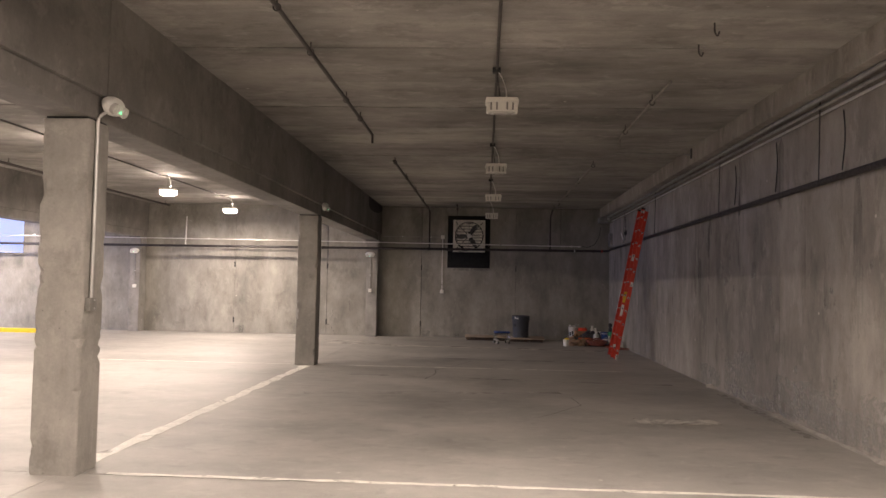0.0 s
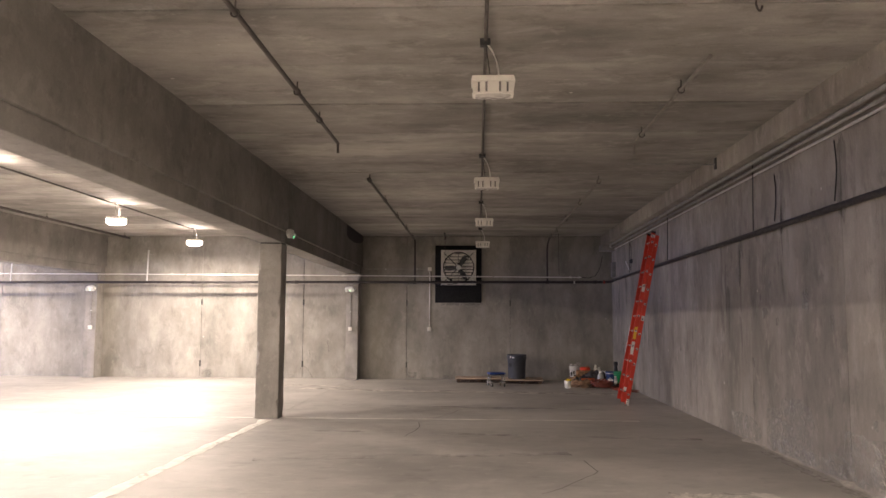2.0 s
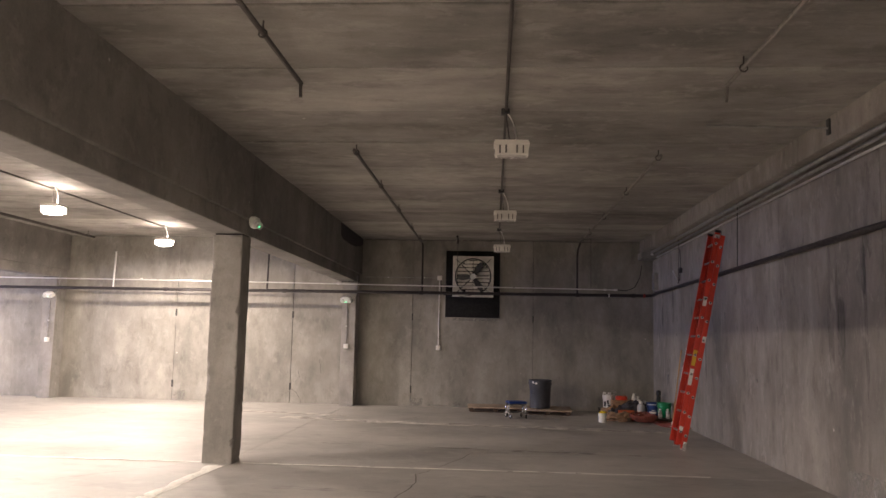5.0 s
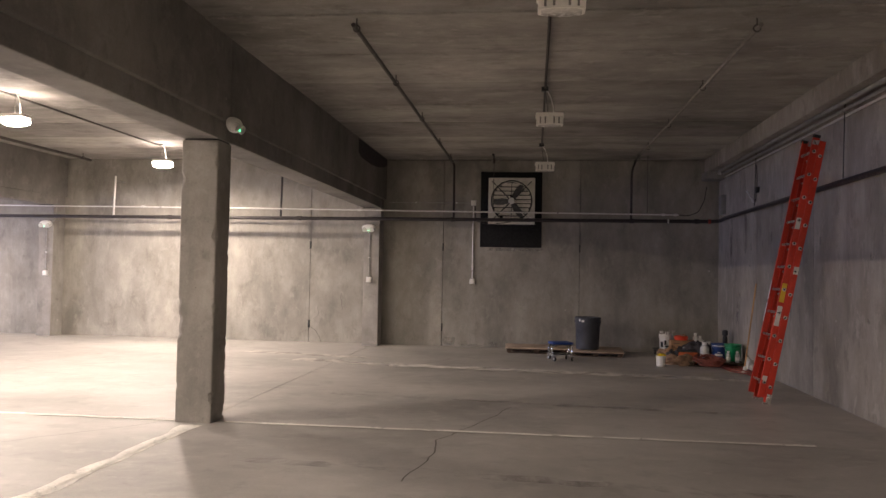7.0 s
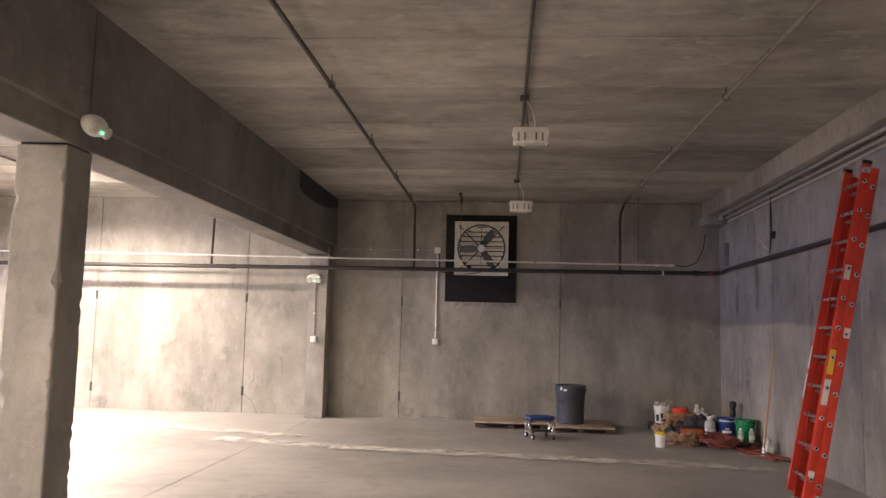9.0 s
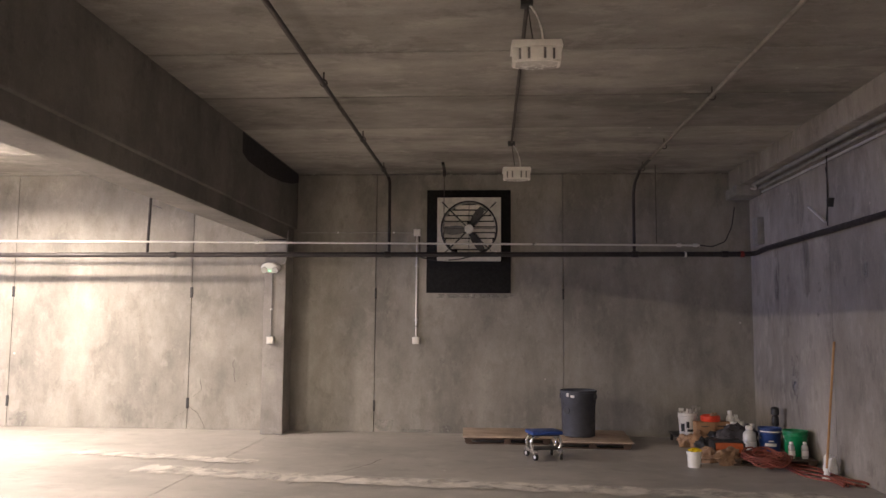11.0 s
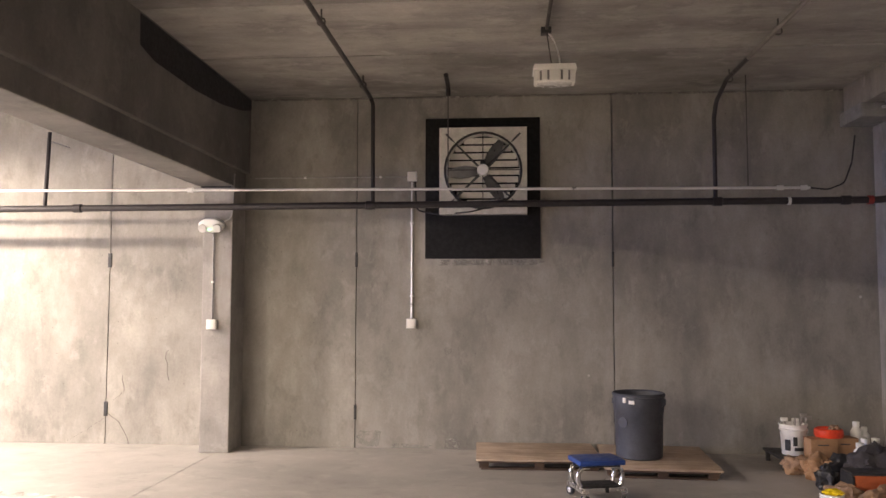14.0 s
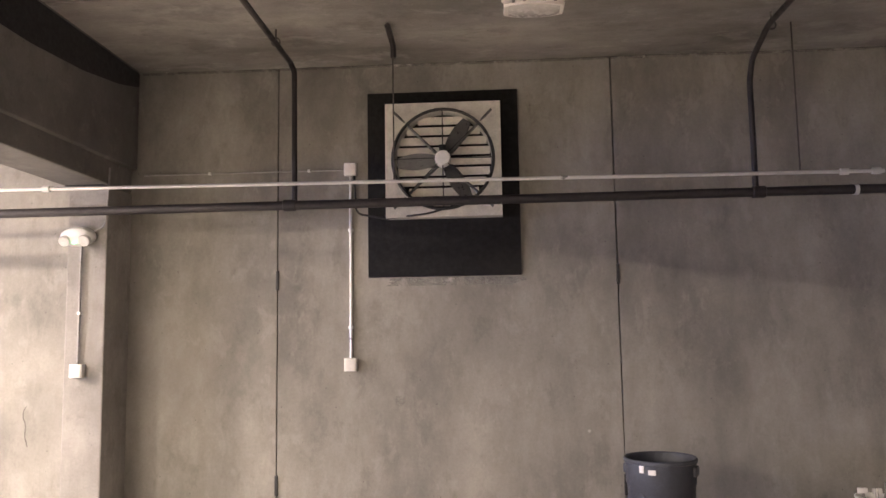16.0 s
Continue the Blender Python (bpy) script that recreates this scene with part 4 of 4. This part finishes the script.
for i, (dx, dy, tilt, h) in enumerate(((0.02, 0.02, 10, 0.42), (-0.03, 0.03, -10, 0.37), (0.04, -0.03, 18, 0.39), (0.0, -0.05, 4, 0.36))):
    t = thing("hand_tool", (2.70 + dx, 24.30 + dy, 0.15), "steel hand tool standing in the bucket", "tool", "tools in the bucket")
    bm = B()
    d = Vector((math.sin(radians(tilt)) * 0.35, 0.05 * (i - 1.5), h)) - Vector((0, 0, 0))
    tube(bm, [(0, 0, 0), tuple(d * 0.95)], 0.012, 8)
    part("shaft", bm, TOOLSTEEL, t)
    bm = B()
    box(bm, d.x - 0.03, d.x + 0.04, d.y - 0.012, d.y + 0.012, d.z - 0.06, d.z - 0.02, 0.006)
    part("head", bm, LABELWHITE if i % 2 else TOOLSTEEL, t)
carton((2.86, 24.02, 0.13), 0.26, 0.17, 0.21, "closed brown cardboard box with print", 4)
carton((3.11, 24.10, 0.13), 0.23, 0.18, 0.21, "closed brown cardboard box with print", -3)
rl = thing("round_container", (2.97, 24.09, 0.345), "round orange red plastic container on the boxes", "container")
bm = B()
lathe(bm, [(0.05, 0), (0.125, 0), (0.135, 0.02), (0.135, 0.07), (0.12, 0.085), (0.11, 0.07), (0.04, 0.06)], 30)
part("tub", bm, REDPLASTIC, rl)
crumpled((3.02, 24.07, 0.405), 0.05, 0.045, 0.035, PAPERBROWN, "paper_scrap", "pale crumpled scrap in the container", "paper", 2.2)
for x, y, z, r, h in ((3.26, 24.15, 0.13, 0.055, 0.36), (3.26, 23.98, 0.0, 0.055, 0.36), (3.36, 24.2, 0.13, 0.05, 0.30)):
    bottle((x, y, z), r, h, WHITEPLASTIC, WHITEPLASTIC, "white plastic bottle among the goods")

# front pallet with buckets and bags
pf = thing("pallet", (3.30, 22.75, 0), "weathered wooden pallet under buckets and bags", "pallet", "", -4)
pallet(pf, 1.0, 0.62, 0.11, False)
P = 0.09
tb = thing("tool_bag", (2.88, 23.02, 0), "orange and black fabric tool bag", "bag")
bm = B()
box(bm, -0.18, 0.18, -0.12, 0.12, 0, 0.215, 0.03)
part("body", bm, ORANGE, tb, "orange fabric side")
bm = B()
box(bm, -0.195, 0.195, -0.10, 0.13, 0.195, 0.235, 0.02)
part("lid", bm, BLACKPL, tb, "black flap")
for s in (-1, 1):
    bm = B()
    box(bm, s * 0.185 - 0.012, s * 0.185 + 0.012, -0.125, 0.125, 0.0, 0.21, 0.008)
    part("edge_strip", bm, BLACKPL, tb)
crumpled((3.28, 23.6, 0), 0.17, 0.12, 0.2, LINTGREY, "dark_rags", "heap of dark rags on the pallet", "rags", 5.1)
crumpled((2.62, 24.0, 0), 0.14, 0.12, 0.10, PAPERBROWN, "paper_bag", "crumpled brown paper bag on the floor", "paper bag", 9.4, 20)
crumpled((2.72, 23.75, 0.0), 0.13, 0.12, 0.13, CARD, "paper_bag", "crumpled brown paper bag on the floor", "paper bag", 3.3)
crumpled((2.55, 22.72, 0.0), 0.16, 0.11, 0.10, PAPERBROWN, "paper_bag", "torn crumpled brown paper bag", "paper bag", 12.7, -15)
crumpled((2.76, 22.55, 0.0), 0.16, 0.10, 0.11, PAPERBROWN, "paper_bag", "torn crumpled brown paper bag", "paper bag", 21.7, 25)
crumpled((2.66, 23.35, 0.0), 0.10, 0.09, 0.11, BLACKPL, "black_helmet", "black and white rounded item among bags", "bag", 1.1)
bb = bucket((3.54, 23.36, 0), BLUEBUCKET, 0.142, 0.36, "blue plastic bucket with white lettering bars")
band(bb, 0.141, 0.13, 0.17, 225, 285, LABELWHITE, "label", "white unreadable lettering bar")
band(bb, 0.143, 0.19, 0.205, 245, 270, LABELWHITE, "label", "white mark")
band(bb, 0.152, 0.31, 0.325, 200, 340, LABELWHITE, "rim_mark")
gb = bucket((3.66, 22.80, P), GREENBUCKET, 0.145, 0.31, "green plastic bucket on the pallet")
for x in (3.52, 3.68):
    bottle((x, 22.56, P), 0.04, 0.2, CLEARPLASTIC, LABELWHITE, "clear plastic bottle with white label", spray=False)
for x, y, r, h, m in ((3.27, 23.34, 0.085, 0.38, CLEARPLASTIC), (3.42, 23.72, 0.07, 0.36, CLEARPLASTIC), (3.14, 23.80, 0.06, 0.34, WHITEPLASTIC), (3.24, 23.92, 0.06, 0.36, CLEARPLASTIC), (3.36, 23.96, 0.065, 0.36, WHITEPLASTIC), (3.12, 23.5, 0.06, 0.28, BLACKPL)):
    bottle((x, y, 0), r, h, m, WHITEPLASTIC if h < 0.42 else LABELWHITE, "cloudy plastic jug among the goods", "jug")
bt = thing("black_canister", (3.72, 23.66, 0), "tall black canister by the wall", "canister")
bm = B()
lathe(bm, [(0.045, 0), (0.05, 0.02), (0.05, 0.3), (0.035, 0.34), (0.05, 0.36), (0.045, 0.46), (0.03, 0.48), (0.055, 0.5), (0.055, 0.58), (0.03, 0.6)], 20)
part("body", bm, BLACKPL, bt)
wp = bucket((2.30, 22.36, 0), WHITEPLASTIC, 0.085, 0.19, "small white paint pot on the floor", "paint_pot")
crumpled((2.31, 22.36, 0.18), 0.065, 0.055, 0.025, YELLOW, "yellow_cloth", "yellow cloth lying on the paint pot", "cloth", 7.7)

crumpled((3.06, 23.42, 0.0), 0.22, 0.10, 0.20, LINTGREY, "dark_rags", "heap of dark rags behind the tool bag", "rags", 15.2)
crumpled((2.95, 23.68, 0.0), 0.20, 0.10, 0.13, BLACKPL, "black_bag", "crumpled black plastic bag among the goods", "bag", 31.4, 10)
# hose coil
hose = thing("hose_coil", (3.14, 22.30, 0.0), "tangled coil of reddish brown hose", "hose")
rng = random.Random(11)
for i in range(20):
    bm = B()
    rr = 0.12 + 0.007 * i
    ox, oy = rng.uniform(-0.05, 0.05), rng.uniform(-0.05, 0.05)
    tl = rng.uniform(0.15, 0.55)
    ph = rng.uniform(0, 6)
    pts = []
    for k in range(41):
        a = 2 * math.pi * k / 40
        x, yv = ox + rr * math.cos(a), oy + rr * math.sin(a)
        pts.append((x, yv, max(0.014, 0.09 + 0.004 * i + tl * yv * 0.5 + 0.03 * math.sin(3 * a + ph))))
    tube(bm, pts, 0.0075, 7)
    part("loop", bm, HOSE, hose)
h2 = thing("red_hose", (3.55, 21.85, 0), "flat run of dark red hose along the wall", "hose")
for i in range(6):
    bm = B()
    pts = [(-0.28 + 0.055 * i + 0.05 * math.sin(k * 0.9 + i), 0.75 - 0.13 * k, 0.014 + 0.022 * (i % 2) + 0.006 * math.sin(k * 1.7 + i * 2)) for k in range(11)]
    pts = [(x + 0.03 * k, y_, z_) for k, (x, y_, z_) in enumerate(pts)]
    tube(bm, [(min(x, 0.29), y_, z_) for x, y_, z_ in pts], 0.013, 8)
    part("loop", bm, HOSE, h2)

# broom leaning at the wall
br = thing("broom", (3.60, 21.75, 0.0), "wooden handled broom leaning on the side wall", "broom")
bm = B()
tube(bm, [(0, 0, 0.10), (0.25, 0.27, 1.52)], 0.013, 10)
part("handle", bm, HANDLEWOOD, br, "varnished wooden handle")
bm = B()
tube(bm, [(-0.01, -0.01, 0.0), (0.0, 0, 0.05), (0.0, 0, 0.12)], [0.045, 0.035, 0.016], 12)
part("head", bm, WHITEPLASTIC, br, "white brush head")
crumpled((3.72, 21.95, 0.0), 0.07, 0.06, 0.13, WHITEPLASTIC, "plastic_bag", "pale crumpled bag against the wall", "bag", 4.4)

# yellow kerb in the far bay
kb = thing("yellow_kerb", (-14.6, 22.9, 0), "yellow painted kerb on the floor", "kerb")
bm = B()
box(bm, -1.7, 1.85, -0.09, 0.09, 0, 0.12, 0.02)
part("body", bm, YELLOW, kb)


# ---- marks on walls and floor ----
def ragged(x0, y0, x1, y1, width, seed, steps=60, z=0.004):
    """A thin strip on the floor with a wandering edge."""
    bm = B()
    r = random.Random(seed)
    a, b = Vector((x0, y0, 0)), Vector((x1, y1, 0))
    d = (b - a).normalized()
    n = Vector((-d.y, d.x, 0))
    prev = None
    for i in range(steps + 1):
        p = a.lerp(b, i / steps)
        w0 = width * (0.5 + 0.5 * noise.noise(Vector((i * 0.31, seed, 0)))) + width * 0.2 * r.random()
        w1 = width * (0.5 + 0.5 * noise.noise(Vector((i * 0.31, seed + 9, 0)))) + width * 0.2 * r.random()
        q = [bm.verts.new(p + n * w0 + Vector((0, 0, z))), bm.verts.new(p - n * w1 + Vector((0, 0, z)))]
        if prev:
            bm.faces.new((prev[0], q[0], q[1], prev[1]))
        prev = q
    return bm


for i, (x0, y0, x1, y1, w, m, lab) in enumerate((
        (-3.46, 7.2, -3.46, 15.6, 0.13, PAINT_WHITE, "worn white line along a floor joint"),
        (-3.1, 6.82, 3.6, 6.78, 0.06, PAINT_WHITE, "worn white line across the floor"),
        (-8.5, 15.82, -3.75, 15.82, 0.06, PAINT_WHITE, "worn white line across the floor"),
        (-3.2, 15.83, 2.75, 15.87, 0.06, PAINT_WHITE, "worn white line across the floor"),
        (-3.46, 12.4, -3.46, 15.6, 0.05, PAINT_WHITE, "worn white line along a floor joint"),
        (-4.2, 21.6, -2.0, 21.15, 0.34, DUST, "pale dusty streak on the floor"),
        (-2.3, 21.2, 3.4, 20.65, 0.34, DUST, "pale dusty streak on the floor"),
        (-5.5, 22.6, -3.0, 22.1, 0.25, DUST, "pale dusty streak on the floor"),
        (1.9, 10.1, 2.9, 10.2, 0.28, DUST, "pale scuffed patch on the floor"),
        (-2.6, 17.9, 2.2, 17.5, 0.12, DARKSTREAK, "soft dark streak across the floor"),
        (-2.6, 14.3, 3.2, 13.8, 0.14, DARKSTREAK, "soft dark streak across the floor"),
        (-2.6, 11.8, 1.2, 12.5, 0.18, DARKSTREAK, "soft dark streak across the floor"),
        (3.66, 9.2, 3.70, 12.8, 0.10, PATCH, "crumbled pale mortar along the wall foot"))):
    structure("floor_mark", ragged(x0, y0, x1, y1, w, i * 3 + 1, z=0.004 + 0.0012 * i), m, lab, "floor mark")
for i, pts in enumerate((((-1.0, 13.9), (-0.85, 14.6), (-0.9, 15.4), (-0.5, 16.5), (-0.2, 17.5)), ((-2.3, 20.9), (-1.7, 21.9), (-1.5, 22.6)), ((-4.9, 14.4), (-4.2, 15.2), (-3.8, 15.7)), ((0.7, 10.2), (1.4, 11.4), (1.3, 12.2)))):
    bm = B()
    out = []
    for a, b in zip(pts, pts[1:]):
        for k in range(8):
            p = Vector((*a, 0)).lerp(Vector((*b, 0)), k / 8)
            out.append(p + Vector((noise.noise(p * 3) * 0.06, noise.noise(p * 3 + Vector((5, 5, 0))) * 0.06, 0)))
    prev = None
    for p in out:
        q = [bm.verts.new(p + Vector((-0.006, 0, 0.003))), bm.verts.new(p + Vector((0.006, 0.004, 0.003)))]
        if prev:
            bm.faces.new((prev[0], q[0], q[1], prev[1]))
        prev = q
    structure("floor_crack", bm, CRACK, "fine dark crack in the concrete floor", "crack")


for i, pts in enumerate((((-4.95, 0.36), (-4.8, 0.25), (-4.72, 0.1), (-4.68, 0.0)), ((-5.0, 0.3), (-5.2, 0.16), (-5.45, 0.02)), ((-4.9, 0.5), (-4.75, 0.62), (-4.78, 0.8)), ((-4.2, 0.75), (-4.25, 1.0), (-4.22, 1.1)))):
    bm = B()
    prev = None
    for a, c in zip(pts, pts[1:]):
        for k in range(7):
            f = k / 6
            x, z = a[0] + (c[0] - a[0]) * f, a[1] + (c[1] - a[1]) * f
            x += noise.noise(Vector((x * 9, z * 9, i))) * 0.03
            q = [bm.verts.new((x - 0.004, NORTH - 0.003, z)), bm.verts.new((x + 0.005, NORTH - 0.003, z + 0.003))]
            if prev:
                bm.faces.new((prev[0], q[0], q[1], prev[1]))
            prev = q
    structure("wall_crack", bm, CRACK, "fine dark crack in the wall panel", "crack")


def wall_mark(axis, u0, u1, z0, z1, mat, label, seed, name="wall_mark"):
    """A flat ragged patch just off a wall."""
    proud = 0.003 + 0.0003 * (seed % 40)
    bm = B()
    n = 26
    ring = []
    for k in range(n):
        a = 2 * math.pi * k / n
        r = 1 + 0.35 * noise.noise(Vector((math.cos(a) * 2, math.sin(a) * 2, seed)))
        c, s = math.cos(a), math.sin(a)
        e = max(abs(c), abs(s)) ** 0.6
        u, z = (u0 + u1) / 2 + (u1 - u0) / 2 * r * c / e, (z0 + z1) / 2 + (z1 - z0) / 2 * r * s / e
        ring.append(bm.verts.new((u, NORTH - proud, z) if axis == "n" else (EAST - proud, u, z)))
    bm.faces.new(ring)
    structure(name, bm, mat, label, "wall mark")


wall_mark("n", -1.95, -1.68, 0.02, 0.20, PATCH, "pale mortar patch at the foot of the wall", 1)
wall_mark("n", -1.55, -1.1, 0.01, 0.06, PATCH, "pale mortar smear at the foot of the wall", 2)
wall_mark("n", -0.95, -0.75, 0.01, 0.12, PATCH, "pale mortar smear at the foot of the wall", 3)
wall_mark("n", -1.0, 0.2, 2.10, 2.17, PATCH, "pale plaster smear under the fan board", 5)
wall_mark("n", -0.95, -0.86, 1.08, 1.16, PATCH, "pale scuff on the wall", 6)
wall_mark("e", 23.15, 23.4, 0.72, 1.3, BLUEPAINT, "faded blue paint mark on the side wall", 8)
wall_mark("e", 11.7, 11.9, 1.8, 2.05, PATCH, "small pale chip in the side wall", 9)
wall_mark("e", 13.0, 13.2, 1.7, 1.85, PATCH, "small pale chip in the side wall", 10)
wall_mark("e", 9.0, 10.3, 0.05, 0.45, PATCH, "crumbling pale patch low on the side wall", 11)
wall_mark("e", 10.6, 13.0, 0.03, 0.18, PATCH, "crumbling pale patch low on the side wall", 12)
wall_mark("e", 7.2, 8.6, 0.05, 0.6, PATCH, "crumbling pale patch low on the side wall", 13)
wall_mark("n", -7.9, -7.6, 0.02, 0.25, PATCH, "pale paper scrap at the foot of the wall", 14)

rng = random.Random(23)
for i in range(26):
    yy = rng.uniform(5.5, 24.2)
    zt = rng.choice((2.8, 2.8, 3.6, 2.2))
    wall_mark("e", yy, yy + rng.uniform(0.05, 0.28), zt - rng.uniform(0.5, 1.7), zt, STAIN, "dark water stain running down the side wall", 40 + i)
for i in range(22):
    yy, zz = rng.uniform(6.5, 23.0), rng.uniform(0.5, 2.3)
    w = rng.uniform(0.03, 0.10)
    wall_mark("e", yy, yy + w, zz, zz + w * rng.uniform(0.7, 2.0), PATCH, "small pale chip in the side wall", 70 + i)
for i in range(9):
    yy = 6.6 + i * 0.85
    wall_mark("e", yy, yy + rng.uniform(0.5, 1.2), 0.03, rng.uniform(0.2, 0.75), PATCH, "crumbling pale patch low on the side wall", 100 + i)

# mortar crumbled off along the foot of the side wall
bm = B()
prev = None
for i in range(341):
    yy = 5.8 + i * 0.025
    a = max(0.0, noise.noise(Vector((yy * 0.9, 3, 0))) + 0.35) * max(0.0, noise.noise(Vector((yy * 3, 7, 0))) + 0.5)
    h, w = 0.006 + 0.06 * a, 0.01 + 0.14 * a
    q = [bm.verts.new(p) for p in ((EAST + 0.004, yy, h), (EAST - w * 0.35, yy, h * (0.7 + 0.3 * noise.noise(Vector((yy * 30, 0, 0))))), (EAST - w, yy, -0.004))]
    if prev:
        for u in (0, 1):
            bm.faces.new((prev[u], q[u], q[u + 1], prev[u + 1]))
    prev = q
structure("mortar_rubble", bm, RUBBLE, "crumbled pale mortar along the foot of the side wall", "rubble")

# ---- panels and slabs, last ----
xs = [WEST, -16.9, -13.92, -10.93, -7.95, -4.97, -1.98, 0.98, EAST + 0.13]
for x0, x1 in zip(xs, xs[1:]):
    bm = B()
    if x1 > WX0 and x0 < WX1:
        l, r = max(x0, WX0), min(x1, WX1)
        box(bm, x0 + 0.006, x1 - 0.006, NORTH, NORTH + 0.13, 0.0, WZ0)
        box(bm, x0 + 0.006, x1 - 0.006, NORTH, NORTH + 0.13, WZ1, TOP)
        if l > x0:
            box(bm, x0 + 0.006, l, NORTH, NORTH + 0.13, WZ0, WZ1)
        if r < x1:
            box(bm, r, x1 - 0.006, NORTH, NORTH + 0.13, WZ0, WZ1)
    else:
        box(bm, x0 + 0.005, x1 - 0.005, NORTH, NORTH + 0.13, 0.0, TOP, 0.004)
    part("panel", bm, WALL, wall_north, smooth=False)
y = NORTH
while y > SOUTH:
    bm = B()
    box(bm, EAST, EAST + 0.13, y - 2.82 + 0.005, y - 0.005, 0.0, TOP, 0.005)
    part("panel", bm, RWALL, wall_east, smooth=False)
    y -= 2.82
fx = [WEST, -10.95, -3.47, EAST + 0.1]
fy = [SOUTH, -2.2, 6.8, 15.83, NORTH + 0.1]
for x0, x1 in zip(fx, fx[1:]):
    for y0, y1 in zip(fy, fy[1:]):
        bm = B()
        box(bm, x0 + 0.004, x1 - 0.004, y0 + 0.004, y1 - 0.004, -0.1, 0.0, 0.004)
        part("slab", bm, SLAB, floor, smooth=False)
